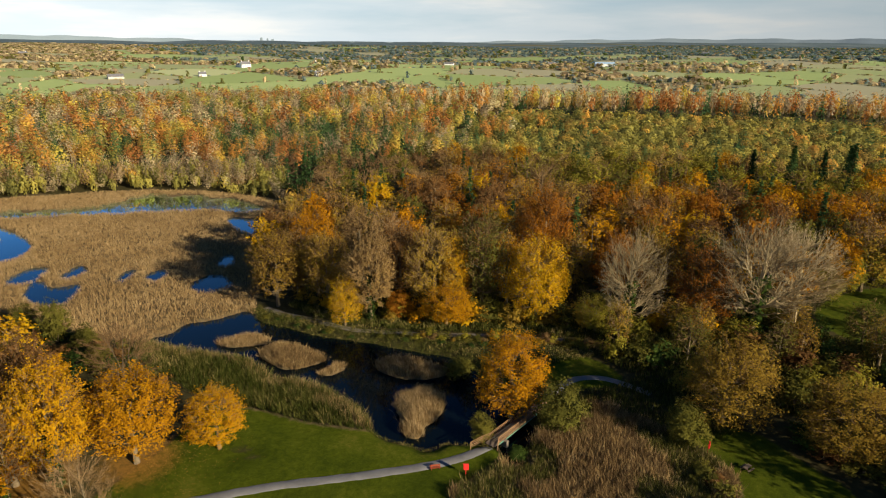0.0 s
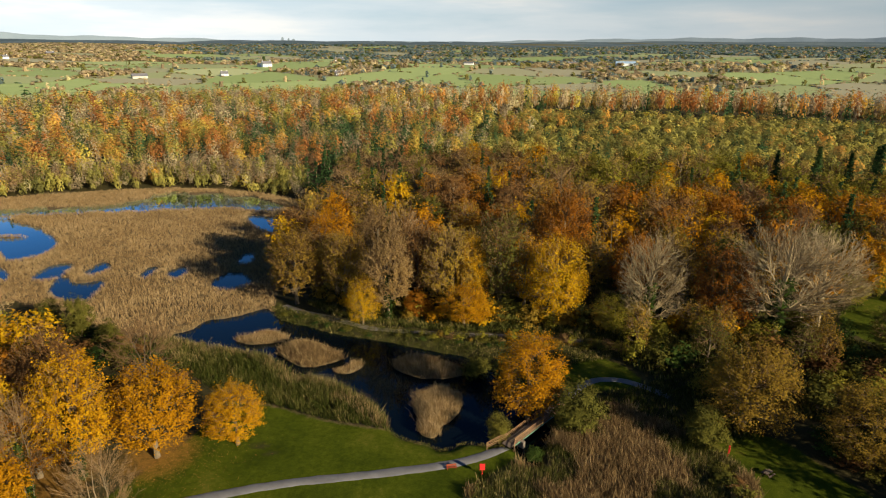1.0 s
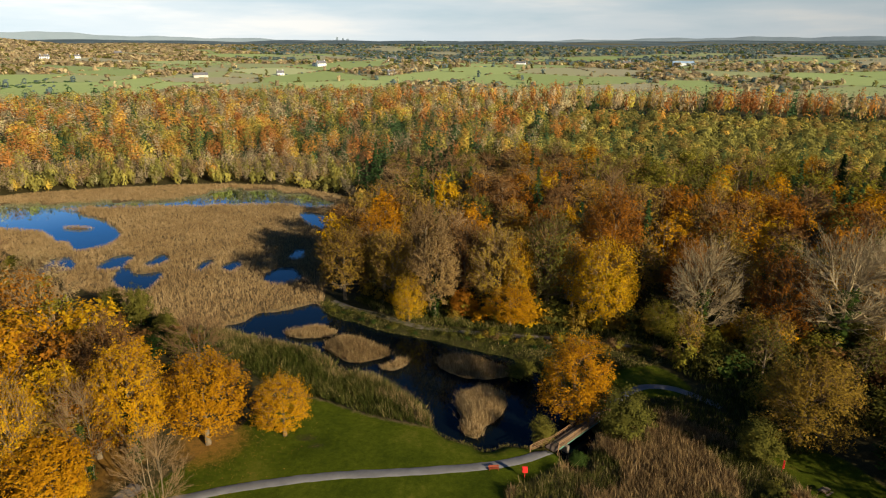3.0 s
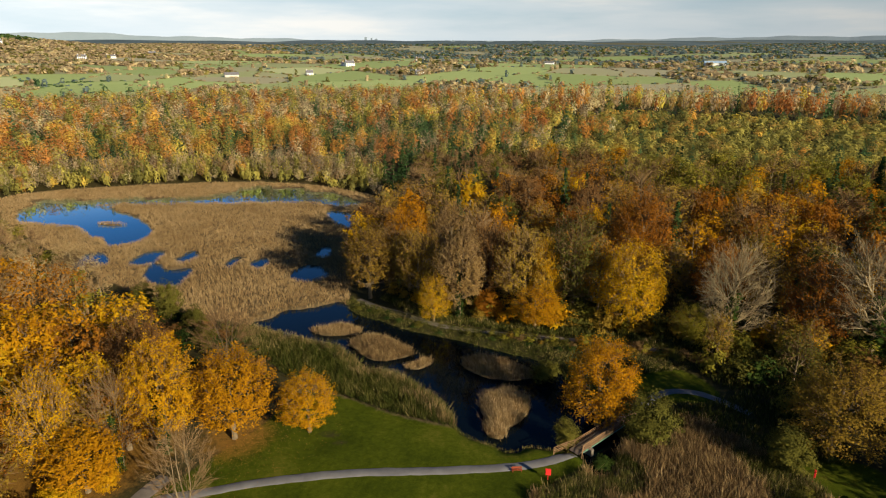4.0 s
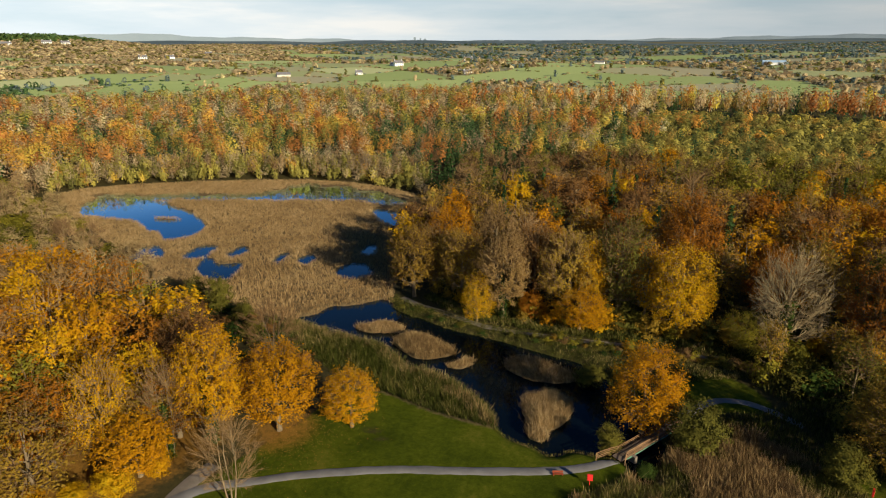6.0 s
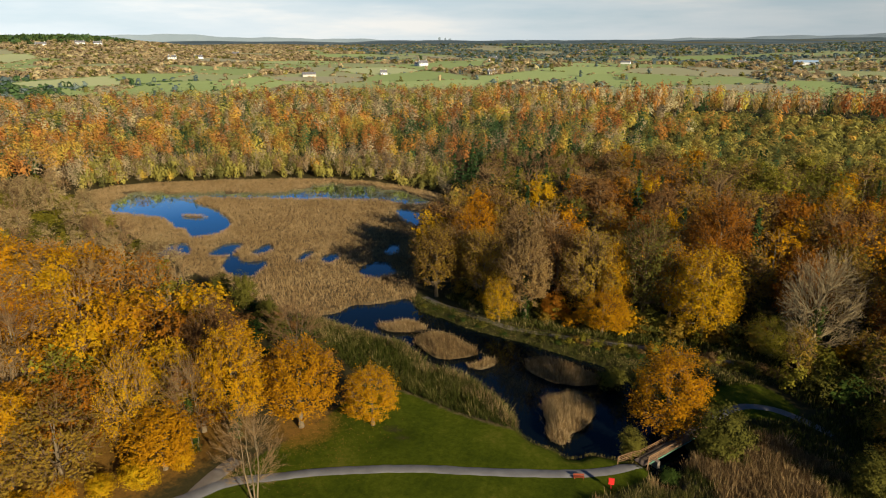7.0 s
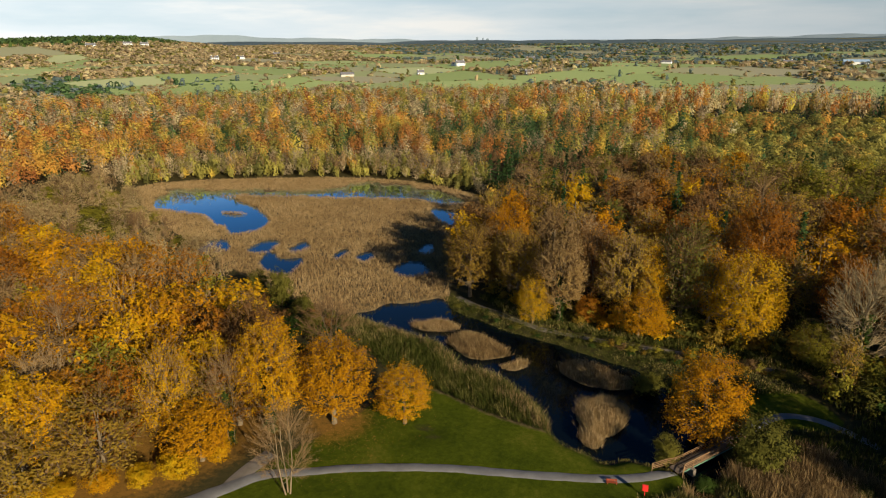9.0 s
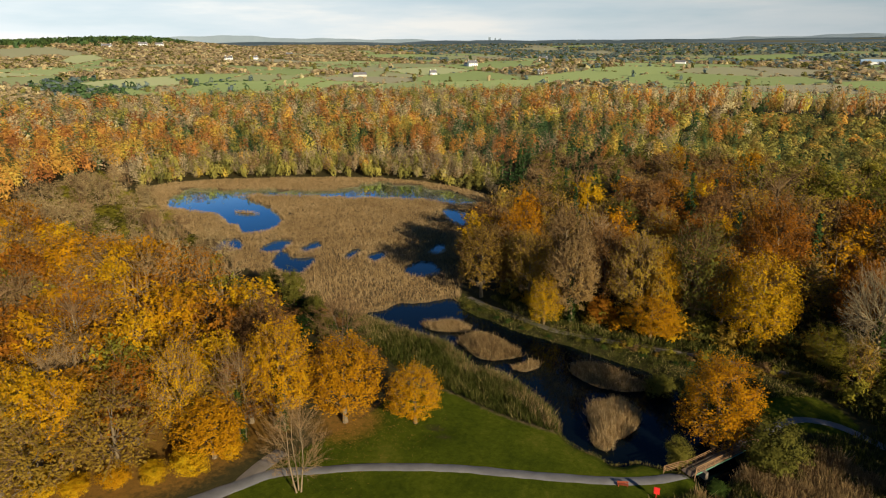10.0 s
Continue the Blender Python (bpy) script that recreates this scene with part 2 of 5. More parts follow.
# ---------------------------------------------------------------- plan of the place (metres, eye above 0, 0)
CHANNEL = [(-63.1, 118.8), (-58.9, 120.3), (-58.0, 124.0), (-57.5, 126.8), (-52.6, 127.1), (-48.0, 132.2), (-45.1, 133.5), (-42.1, 127.6),
           (-36.0, 125.0), (-29.5, 121.4), (-24.0, 119.4), (-18.0, 118.0), (-11.4, 115.4), (-5.5, 113.4), (1.0, 111.2), (6.0, 107.4), (8.8, 100.0), (11.2, 92.6),
           (15.2, 88.0), (13.9, 83.4), (12.6, 78.0), (10.3, 75.5), (9.3, 77.3), (9.4, 79.8), (8.5, 82.0), (4.7, 82.2), (2.2, 82.5), (0.1, 82.1),
           (-2.1, 80.4), (-5.1, 82.0), (-8.4, 83.5), (-10.3, 84.3), (-12.5, 88.1), (-14.4, 91.7), (-17.7, 93.3), (-20.2, 96.6), (-23.4, 99.2),
           (-30.3, 100.4), (-33.5, 103.5), (-38.0, 108.2), (-44.8, 110.7), (-51.6, 111.8), (-58.8, 114.3)]
ISLANDS = {
    "a": [(-48.4, 117.2), (-44.8, 116.6), (-41.2, 120.0), (-36.7, 117.7), (-35.9, 117.2), (-39.7, 115.3), (-44.6, 114.6)],
    "b": [(-37.5, 111.4), (-35.0, 114.6), (-30.4, 115.0), (-26.0, 111.9), (-23.1, 109.8), (-23.4, 109.0), (-27.6, 105.8), (-31.6, 106.1), (-35.3, 109.6)],
    "c": [(-23.9, 104.2), (-22.1, 104.8), (-20.3, 106.9), (-18.7, 106.9), (-19.8, 104.4), (-22.5, 103.2)],
    "d": [(-13.3, 106.3), (-11.4, 108.5), (-8.0, 109.9), (-2.6, 107.3), (1.0, 104.5), (1.1, 103.6), (-4.3, 101.9), (-9.1, 102.9)],
    "e": [(-8.5, 93.0), (-6.7, 95.9), (-4.1, 98.4), (-0.5, 96.6), (0.4, 94.3), (-0.1, 90.8), (-2.0, 87.9), (-3.4, 86.8), (-3.0, 84.5), (-4.4, 83.6), (-6.5, 85.0), (-6.4, 89.0)],
    "f": [(-151.3, 185.4), (-147.5, 186.4), (-140.5, 186.3), (-139.8, 186.2), (-144.0, 183.9)],
}
POOLS = {
    "west": [(-181.5, 183.9), (-193.1, 200.3), (-187.1, 210.9), (-170.3, 209.5), (-147.7, 198.8), (-130.9, 186.5), (-121.7, 171.5), (-127.0, 164.1), (-131.8, 163.2), (-134.2, 168.3), (-141.2, 171.5), (-146.7, 175.9), (-158.5, 182.3), (-169.5, 181.6)],
    "back": [(-204.6, 206.5), (-189.9, 214.4), (-175.4, 216.2), (-162.3, 219.8), (-154.3, 225.4), (-139.3, 224.3), (-133.6, 225.4), (-128.1, 236.9), (-125.4, 247.4), (-111.1, 251.4), (-87.8, 244.7), (-72.3, 236.4), (-64.5, 222.3), (-77.0, 217.1), (-90.1, 224.6), (-100.7, 218.8), (-116.6, 219.4), (-126.8, 213.6), (-147.5, 213.3), (-165.0, 206.1), (-180.4, 203.1)],
    "east": [(-77.3, 214.4), (-72.3, 212.9), (-65.8, 209.3), (-58.7, 212.3), (-53.4, 193.0), (-57.0, 190.3), (-64.0, 195.1), (-71.0, 202.7)],
    "middle": [(-64.2, 144.9), (-64.9, 153.7), (-62.9, 156.0), (-58.2, 155.6), (-54.7, 147.7), (-59.3, 144.6)],
    "s1": [(-114.5, 149.9), (-115.2, 159.0), (-112.9, 162.3), (-108.9, 160.8), (-107.4, 150.8), (-110.2, 148.2)],
    "s2": [(-101.7, 152.5), (-103.3, 161.4), (-100.6, 163.0), (-96.5, 153.5)],
    "s3": [(-105.7, 143.7), (-106.7, 151.7), (-100.1, 145.7), (-97.0, 147.7), (-94.6, 149.7), (-89.9, 138.8), (-94.2, 134.5), (-99.8, 138.5)],
    "s4": [(-86.5, 152.5), (-87.5, 159.7), (-83.9, 159.4), (-83.3, 150.2)],
    "s5": [(-78.3, 151.2), (-79.4, 159.7), (-76.7, 161.8), (-73.5, 151.7)],
    "s6": [(-130.5, 146.6), (-132.2, 156.7), (-126.3, 157.3), (-119.2, 148.4), (-124.2, 144.4)],
    "s7": [(-63.7, 164.3), (-64.2, 172.6), (-61.5, 172.0), (-59.7, 164.0)],
}
LAKE = [(-212.9, 203.9), (-207.8, 222.4), (-174.8, 237.8), (-134.2, 254.1), (-101.7, 254.4), (-72.5, 243.5), (-53.2, 223.4), (-51.8, 196.5), (-49.0, 156.9),
        (-44.5, 133.2), (-41.9, 126.3), (-47.5, 113.7), (-59.5, 115.6), (-71.0, 117.8), (-93.1, 127.0), (-121.1, 142.4), (-155.5, 162.6), (-182.7, 181.5)]
BELT = [(-65.1, 114.4), (-59.1, 114.8), (-52.0, 112.8), (-45.1, 111.7), (-38.3, 109.2), (-30.6, 101.2), (-23.6, 100.0), (-17.8, 94.0), (-14.3, 92.1), (-10.6, 84.4),
        (-17.0, 85.6), (-23.1, 87.2), (-28.9, 90.0), (-33.5, 91.3), (-39.1, 92.1), (-45.6, 96.9), (-54.9, 104.3)]
MARSH = [(-1.0, 70.3), (8.0, 74.7), (10.6, 80.6), (16.0, 84.2), (20.6, 89.7), (26.1, 93.1), (30.1, 89.8), (36.1, 85.1), (39.9, 80.7), (41.9, 75.5), (41.2, 68.5),
         (29.8, 62.5), (8.4, 62.4)]
PATH = [(-60.9, 46.2), (-56.5, 51.9), (-52.5, 57.2), (-48.6, 61.9), (-42.8, 64.6), (-37.9, 66.9), (-30.3, 69.4), (-22.5, 71.6), (-14.5, 73.2), (-6.5, 74.9), (-1.8, 76.1), (1.4, 77.3), (4.7, 79.0), (7.3, 80.9)]
PATH_NORTH = [(18.5, 94.7), (22.6, 99.5), (25.7, 101.2), (29.5, 101.1), (33.1, 99.0), (36.9, 95.7)]
BANK_PATH = [(-41.8, 134.2), (-35.9, 129.8), (-31.3, 127.4), (-27.0, 124.8), (-20.3, 121.6), (-15.0, 120.3), (-9.4, 119.6), (0.5, 119.0), (10.2, 118.5), (18.6, 117.3), (25.6, 116.5)]
FORK = [(-51.6, 58.4), (-51.7, 60.0), (-51.4, 62.5), (-50.5, 66.6), (-50.0, 71.0)]
PATH_EAST = [(75.5, 126.4), (76.7, 121.6), (78.6, 116.3), (78.1, 109.5)]
LAWNS = [
    [(-56.0, 50.0), (-47.0, 70.0), (-41.0, 82.0), (-41.0, 95.0), (-33.0, 92.0), (-10.0, 86.0), (9.0, 84.0), (9.0, 78.0), (2.0, 72.0), (0.0, 50.0)],
    [(36.9, 82.1), (44.0, 86.6), (50.9, 83.7), (53.4, 76.8), (58.4, 68.8), (45.0, 55.0), (39.6, 68.5), (40.8, 76.7)],
    [(19.7, 109.1), (25.7, 111.0), (31.5, 107.0), (34.5, 98.7), (21.9, 96.7), (18.2, 98.6)],
    [(82.0, 131.0), (112.0, 150.0), (128.0, 140.0), (112.0, 116.0), (86.0, 112.0)],
]
WOOD_WEST = [(-222.3, 141.5), (-146.1, 117.3), (-118.6, 118.2), (-81.8, 101.1), (-66.9, 94.8), (-58.0, 84.0), (-52.9, 70.1), (-57.0, 62.2), (-60.5, 53.8), (-78.8, 38.0), (-140.0, 40.0)]


def rounded(poly, n=2):
    p = np.array(poly, float)
    for _ in range(n):
        q = np.roll(p, -1, 0)
        p = np.stack([p * 0.75 + q * 0.25, p * 0.25 + q * 0.75], 1).reshape(-1, 2)
    return p


def signed(poly, x, y):
    """Distance from points to a polygon's edge, negative inside."""
    d2, inside = np.full(x.shape, 1e18), np.zeros(x.shape, bool)
    for (ax, ay), (bx, by) in zip(poly, np.roll(poly, -1, 0)):
        ex, ey = bx - ax, by - ay
        u = np.clip(((x - ax) * ex + (y - ay) * ey) / (ex * ex + ey * ey + 1e-12), 0, 1)
        d2 = np.minimum(d2, (x - ax - u * ex) ** 2 + (y - ay - u * ey) ** 2)
        cross = (ay > y) != (by > y)
        inside ^= cross & (x < ex * (y - ay) / (ey if ey else 1e-12) + ax)
    return np.where(inside, -1, 1) * np.sqrt(d2)


def wobble(x, y, size, seed=0.0):
    """A smooth, cheap unevenness of about -1 to 1."""
    x, y = x / size, y / size
    return (np.sin(x * 1.7 + 2.3 * np.sin(y * 1.1 + seed) + seed) + np.sin(y * 1.9 + 1.9 * np.sin(x * 1.3 - seed)) + np.sin((x + y) * 2.7 + seed * 2)) / 3


def patchy(x, y, size, seed=0.0):
    """Smoothed random patches of about -1 to 1."""
    u, v = np.asarray(x, float) / size + seed * 3.7, np.asarray(y, float) / size - seed * 5.3
    i, j = np.floor(u), np.floor(v)
    u, v = u - i, v - j
    u, v = u * u * (3 - 2 * u), v * v * (3 - 2 * v)

    def dice(a, b):
        q = np.sin(a * 127.1 + b * 311.7 + seed * 74.7) * 43758.5453
        return (q - np.floor(q)) * 2 - 1
    return (dice(i, j) * (1 - u) + dice(i + 1, j) * u) * (1 - v) + (dice(i, j + 1) * (1 - u) + dice(i + 1, j + 1) * u) * v


def smooth(a, b, x):
    u = np.clip((x - a) / (b - a), 0, 1)
    return u * u * (3 - 2 * u)


R_CHANNEL, R_LAKE, R_BELT, R_MARSH, R_WOOD = rounded(CHANNEL, 1), rounded(LAKE, 1), rounded(BELT), rounded(MARSH), rounded(WOOD_WEST, 1)
R_POOLS, R_ISLANDS, R_LAWNS = [rounded(p) for p in POOLS.values()], {k: rounded(p) for k, p in ISLANDS.items()}, [rounded(p) for p in LAWNS]


def shore(x, y):
    """Distance from the water's edge: negative in the water."""
    d = signed(R_CHANNEL, x, y)
    for k, p in zip(POOLS, R_POOLS):
        rough = -1.2 if k == "east" else 1.3 + 2.2 * wobble(x, y, 6.0, 1.5) if k == "back" else -0.6 + 0.8 * wobble(x, y, 3.5, 0.7)
        d = np.minimum(d, signed(p, x, y) + rough)
    d = d + 0.35 * wobble(x, y, 2.2)
    for p in R_ISLANDS.values():
        d = np.maximum(d, -(signed(p, x, y) + 0.3 * wobble(x, y, 1.7, 2.0)))
    return d


def far_rise(x, y):
    r, az = np.hypot(x, y), np.degrees(np.arctan2(-x, y))
    hill = smooth(640, 1150, r) * (21 + 8 * wobble(x, y, 420, 1.0) + 7 * smooth(5, 45, az)) + smooth(1300, 2600, r) * (15 + 5 * wobble(x, y, 800, 3.0)) + smooth(2600, 4800, r) * (15 + 6 * wobble(x, y, 900, 5.0))
    west = 26 * smooth(30, 43, az) * np.exp(-((r - 1750) / 330) ** 2)
    return hill + west + 2.5 * smooth(250, 600, r)


def ground_z(x, y):
    x, y = np.asarray(x, float), np.asarray(y, float)
    base = 0.35 + 0.75 * smooth(0, 14, signed(R_LAKE, x, y)) + 0.12 * wobble(x, y, 14) + far_rise(x, y)
    d = shore(x, y)
    return np.where(d < 0, -0.03 - np.minimum(1.3, -d * 0.6), np.minimum(base, 0.03 + d * 0.55))


# ---------------------------------------------------------------- mesh tools
class Geo:
    """Gathers vertices and faces of one mesh."""

    def __init__(self):
        self.v, self.f, self.n = [], [], 0

    def add(self, verts, faces):
        verts = np.asarray(verts, float).reshape(-1, 3)
        self.v.append(verts)
        self.f += [tuple(int(i) + self.n for i in f) for f in faces]
        self.n += len(verts)

    def tube(self, pts, radii, sides=6, cap=False):
        pts = np.asarray(pts, float)
        rings = []
        for i, p in enumerate(pts):
            d = pts[min(i + 1, len(pts) - 1)] - pts[max(i - 1, 0)]
            d = d / (np.linalg.norm(d) + 1e-9)
            a = np.cross(d, (0.31, 0.87, 0.12) if abs(d[2]) > 0.8 else (0, 0, 1))
            a /= np.linalg.norm(a) + 1e-9
            b = np.cross(d, a)
            w = np.arange(sides) * 2 * np.pi / sides
            rings.append(p + radii[i] * (np.cos(w)[:, None] * a + np.sin(w)[:, None] * b))
        k = sides
        faces = [(i * k + j, i * k + (j + 1) % k, (i + 1) * k + (j + 1) % k, (i + 1) * k + j) for i in range(len(pts) - 1) for j in range(k)]
        if cap:
            faces += [tuple(range(k))[::-1], tuple((len(pts) - 1) * k + j for j in range(k))]
        self.add(np.concatenate(rings), faces)

    def box(self, centre, size, m=None):
        """A box with slightly bevelled upright edges."""
        sx, sy, sz = (s / 2 for s in size)
        b = min(sx, sy) * 0.12
        ring = [(-sx + b, -sy), (sx - b, -sy), (sx, -sy + b), (sx, sy - b), (sx - b, sy), (-sx + b, sy), (-sx, sy - b), (-sx, -sy + b)]
        v = [Vector((x, y, z)) for z in (-sz, sz) for x, y in ring]
        v = [(m @ (p + Vector(centre))) if m else p + Vector(centre) for p in v]
        self.add([tuple(p) for p in v], [tuple(range(8))[::-1], tuple(range(8, 16))] + [(i, (i + 1) % 8, 8 + (i + 1) % 8, 8 + i) for i in range(8)])

    def triangles(self, tri):
        """tri: n x 3 x 3, loose triangles."""
        n = len(tri)
        self.v.append(tri.reshape(-1, 3))
        self.f += (np.arange(n * 3).reshape(n, 3) + self.n).tolist()
        self.n += n * 3

    def mesh(self, name, mat):
        me = bpy.data.meshes.new(name)
        me.from_pydata(np.concatenate(self.v).tolist() if self.v else [], [], self.f)
        me.materials.append(mat)
        return me


def triangle_mesh(name, tri, mat, tones=None, second=None):
    """One mesh of loose triangles, quickly; tones: a value for each triangle; second: more triangles and their material."""
    first = len(tri)
    if second is not None:
        tri = np.concatenate([tri, second[0]])
    n = len(tri)
    me = bpy.data.meshes.new(name)
    me.vertices.add(n * 3)
    me.vertices.foreach_set("co", tri.astype(np.float32).ravel())
    me.loops.add(n * 3)
    me.loops.foreach_set("vertex_index", np.arange(n * 3, dtype=np.int32))
    me.polygons.add(n)
    me.polygons.foreach_set("loop_start", np.arange(0, n * 3, 3, dtype=np.int32))
    me.update(calc_edges=True)
    me.materials.append(mat)
    if second is not None:
        me.materials.append(second[1])
        me.polygons.foreach_set("material_index", (np.arange(n) >= first).astype(np.int32))
    if tones is not None:
        me.attributes.new("tone", "FLOAT", "POINT").data.foreach_set("value", np.repeat(tones, 3).astype(np.float32))
    return me


def part(name, me, parent, label="", at=None):
    ob = new(name, me)
    ob.parent = parent
    if at is not None:
        ob.matrix_basis = at
    return tagged(ob, label=label)


def empty(name, label, category, group="", m=None, kind=""):
    ob = new(name)
    ob.empty_display_size = 0.5
    if m is not None:
        ob.matrix_basis = m
    return tagged(ob, label, category, group, kind)


# ---------------------------------------------------------------- ground: one sheet to the horizon
az = np.radians(np.concatenate([np.arange(-44, 64, 0.42), np.arange(64, 316, 6.0)]))
rr = np.concatenate([[0.5, 15, 30, 45], np.arange(52, 262, 1.1), 262 * np.geomspace(1, 640 / 262, 26)[1:], np.arange(652, 1600, 12.5), 1600 * np.geomspace(1, 4900 / 1600, 30)])
NA, NR = len(az), len(rr)
gx, gy = (-np.sin(az)[None, :] * rr[:, None]).ravel(), (np.cos(az)[None, :] * rr[:, None]).ravel()
gz = ground_z(gx, gy)
ia, ir = np.meshgrid(np.arange(NA), np.arange(NR - 1))
quads = np.stack([ir * NA + ia, ir * NA + (ia + 1) % NA, (ir + 1) * NA + (ia + 1) % NA, (ir + 1) * NA + ia], -1).reshape(-1, 4)
ground_me = bpy.data.meshes.new("ground")
ground_me.from_pydata(np.stack([gx, gy, gz], 1).tolist(), [], quads[:, ::-1].tolist() + [tuple(range(NA))])
ground_me.materials.append(GROUND)
ground_me.polygons.foreach_set("use_smooth", [True] * len(ground_me.polygons))

# far fields: cells round scattered sites, split by hedges
field_rng = np.random.default_rng(11)
FIELD_R = np.sqrt(field_rng.uniform(600 ** 2, 2900 ** 2, 760))
FIELD_AZ = np.radians(field_rng.uniform(-42, 62, 760))
SITES = np.stack([-np.sin(FIELD_AZ) * FIELD_R, np.cos(FIELD_AZ) * FIELD_R], 1)
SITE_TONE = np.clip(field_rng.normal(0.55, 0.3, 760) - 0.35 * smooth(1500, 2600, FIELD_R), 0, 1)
# Fields to the right are toned down in place of cloud shade.
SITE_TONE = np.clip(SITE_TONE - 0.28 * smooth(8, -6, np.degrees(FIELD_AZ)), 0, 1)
SITE_WOOD = field_rng.random(760) < 0.12 + 0.58 * smooth(1100, 1900, FIELD_R) + 0.45 * smooth(26, 38, np.degrees(FIELD_AZ)) + 0.25 * smooth(2, -16, np.degrees(FIELD_AZ))


SITE_TREE = kdtree.KDTree(len(SITES))
for k, (a, b) in enumerate(SITES.tolist()):
    SITE_TREE.insert((a, b, 0), k)
SITE_TREE.balance()


def field_at(x, y):
    """The nearest field's index and how far the point is from the field's edge."""
    index, edge = np.zeros(len(x), int), np.zeros(len(x))
    for n, (a, b) in enumerate(zip(x.tolist(), y.tolist())):
        (_, k, d1), (_, _, d2) = SITE_TREE.find_n((a, b, 0), 2)
        index[n], edge[n] = k, (d2 - d1) / 2
    return index, edge


def cover_attribute(name, values):
    ground_me.attributes.new(name, "FLOAT", "POINT").data.foreach_set("value", values.astype(np.float32))


gr = np.hypot(gx, gy)
near = gr < 330
lawn = np.zeros(len(gx))
for poly in R_LAWNS:
    lawn[near] = np.maximum(lawn[near], smooth(0.8, -0.8, signed(poly, gx[near], gy[near])))
d_lake, d_wood = signed(R_LAKE, gx, gy), signed(R_WOOD, gx, gy)
reed = np.where(near, smooth(1.5, -1.0, np.minimum(np.minimum(d_lake, signed(R_MARSH, gx, gy)), signed(R_BELT, gx, gy))), 0)
for poly in R_ISLANDS.values():
    reed[near] = np.maximum(reed[near], smooth(0.8, -0.3, signed(poly, gx[near], gy[near])))
far = gr > 600
field, pasture = np.zeros(len(gx)), np.zeros(len(gx))
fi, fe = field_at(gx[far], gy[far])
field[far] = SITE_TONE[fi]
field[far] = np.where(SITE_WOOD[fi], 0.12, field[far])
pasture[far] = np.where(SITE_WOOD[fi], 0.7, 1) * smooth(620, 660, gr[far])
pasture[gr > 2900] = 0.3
bank = smooth(9.0, 3.0, shore(gx[near], gy[near])) * (signed(R_LAKE, gx[near], gy[near]) > 0) * 0.36
lawn[near] = np.maximum(lawn[near], bank)
worn = np.maximum(np.exp(-(((gx + 30.5) / 2.6) ** 2 + ((gy - 79.6) / 1.3) ** 2)), np.exp(-(((gx + 28.0) / 2.2) ** 2 + ((gy - 77.6) / 0.9) ** 2)))
lawn -= 0.62 * worn * (lawn > 0.9)
cover_attribute("lawn", lawn)
cover_attribute("reed", reed)
cover_attribute("litter", np.where(near, smooth(7.0, -3.0, np.minimum(d_wood, np.hypot(gx + 45, gy - 77) - 4)) * 0.75, 0))
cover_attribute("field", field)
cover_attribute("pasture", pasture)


def foot_z(x, y):
    """Height of the ground sheet at its nearest corner."""
    a = math.atan2(-x, y)
    a = a if a > radians(-45) else a + 2 * math.pi
    i, j = int(np.abs(rr - math.hypot(x, y)).argmin()), int(np.abs(az - a).argmin())
    return float(gz[i * NA + j])


ground = tagged(new("ground", ground_me), "grass, reed litter, woodland floor and far pasture", "ground", kind="structure")

water_geo = Geo()
wa = np.linspace(0, 2 * np.pi, 48, endpoint=False)
water_geo.add(np.stack([-85 + 150 * np.cos(wa), 165 + 115 * np.sin(wa), np.zeros(48)], 1), [tuple(range(48))])
tagged(new("water", water_geo.mesh("water", WATER)), "still dark lake and channel water among reeds", "water", kind="structure")


def along(points, step=1.0):
    """A smooth line through points, evenly stepped."""
    p = np.array(points, float)
    p = np.concatenate([[2 * p[0] - p[1]], p, [2 * p[-1] - p[-2]]])
    out = []
    for i in range(1, len(p) - 2):
        n = max(2, int(np.linalg.norm(p[i + 1] - p[i]) / step))
        for k in range(n):
            t = k / n
            out.append(0.5 * ((2 * p[i]) + (-p[i - 1] + p[i + 1]) * t + (2 * p[i - 1] - 5 * p[i] + 4 * p[i + 1] - p[i + 2]) * t * t + (-p[i - 1] + 3 * p[i] - 3 * p[i + 1] + p[i + 2]) * t ** 3))
    return np.array(out + [p[-2]])


def path_strip(name, points, width, mat, label, lift=0.07, mouth=1.0):
    line = along(points, 0.9)
    width = width * np.interp(np.arange(len(line)), [0, 10, 24], [mouth, mouth, 1.0])
    d = np.gradient(line, axis=0)
    d /= np.linalg.norm(d, axis=1)[:, None] + 1e-9
    side = np.stack([-d[:, 1], d[:, 0]], 1)
    rows = []
    for k, s in enumerate((-0.5, -0.42, 0, 0.42, 0.5)):
        q = line + side * (width * s + (0.10 * wobble(line[:, 0], line[:, 1], 1.5, k) if k in (0, 4) else 0))[:, None]
        z = np.maximum(ground_z(q[:, 0], q[:, 1]), 0.4) + (0.0 if k in (0, 4) else lift)
        rows.append(np.column_stack([q, z]))
    n = len(line)
    geo = Geo()
    geo.add(np.concatenate(rows), [(k * n + i, k * n + i + 1, (k + 1) * n + i + 1, (k + 1) * n + i) for k in range(4) for i in range(n - 1)])
    ob = new(name, geo.mesh(name, mat))
    ob.data.polygons.foreach_set("use_smooth", [True] * len(ob.data.polygons))
    return tagged(ob, label, "path", kind="structure")


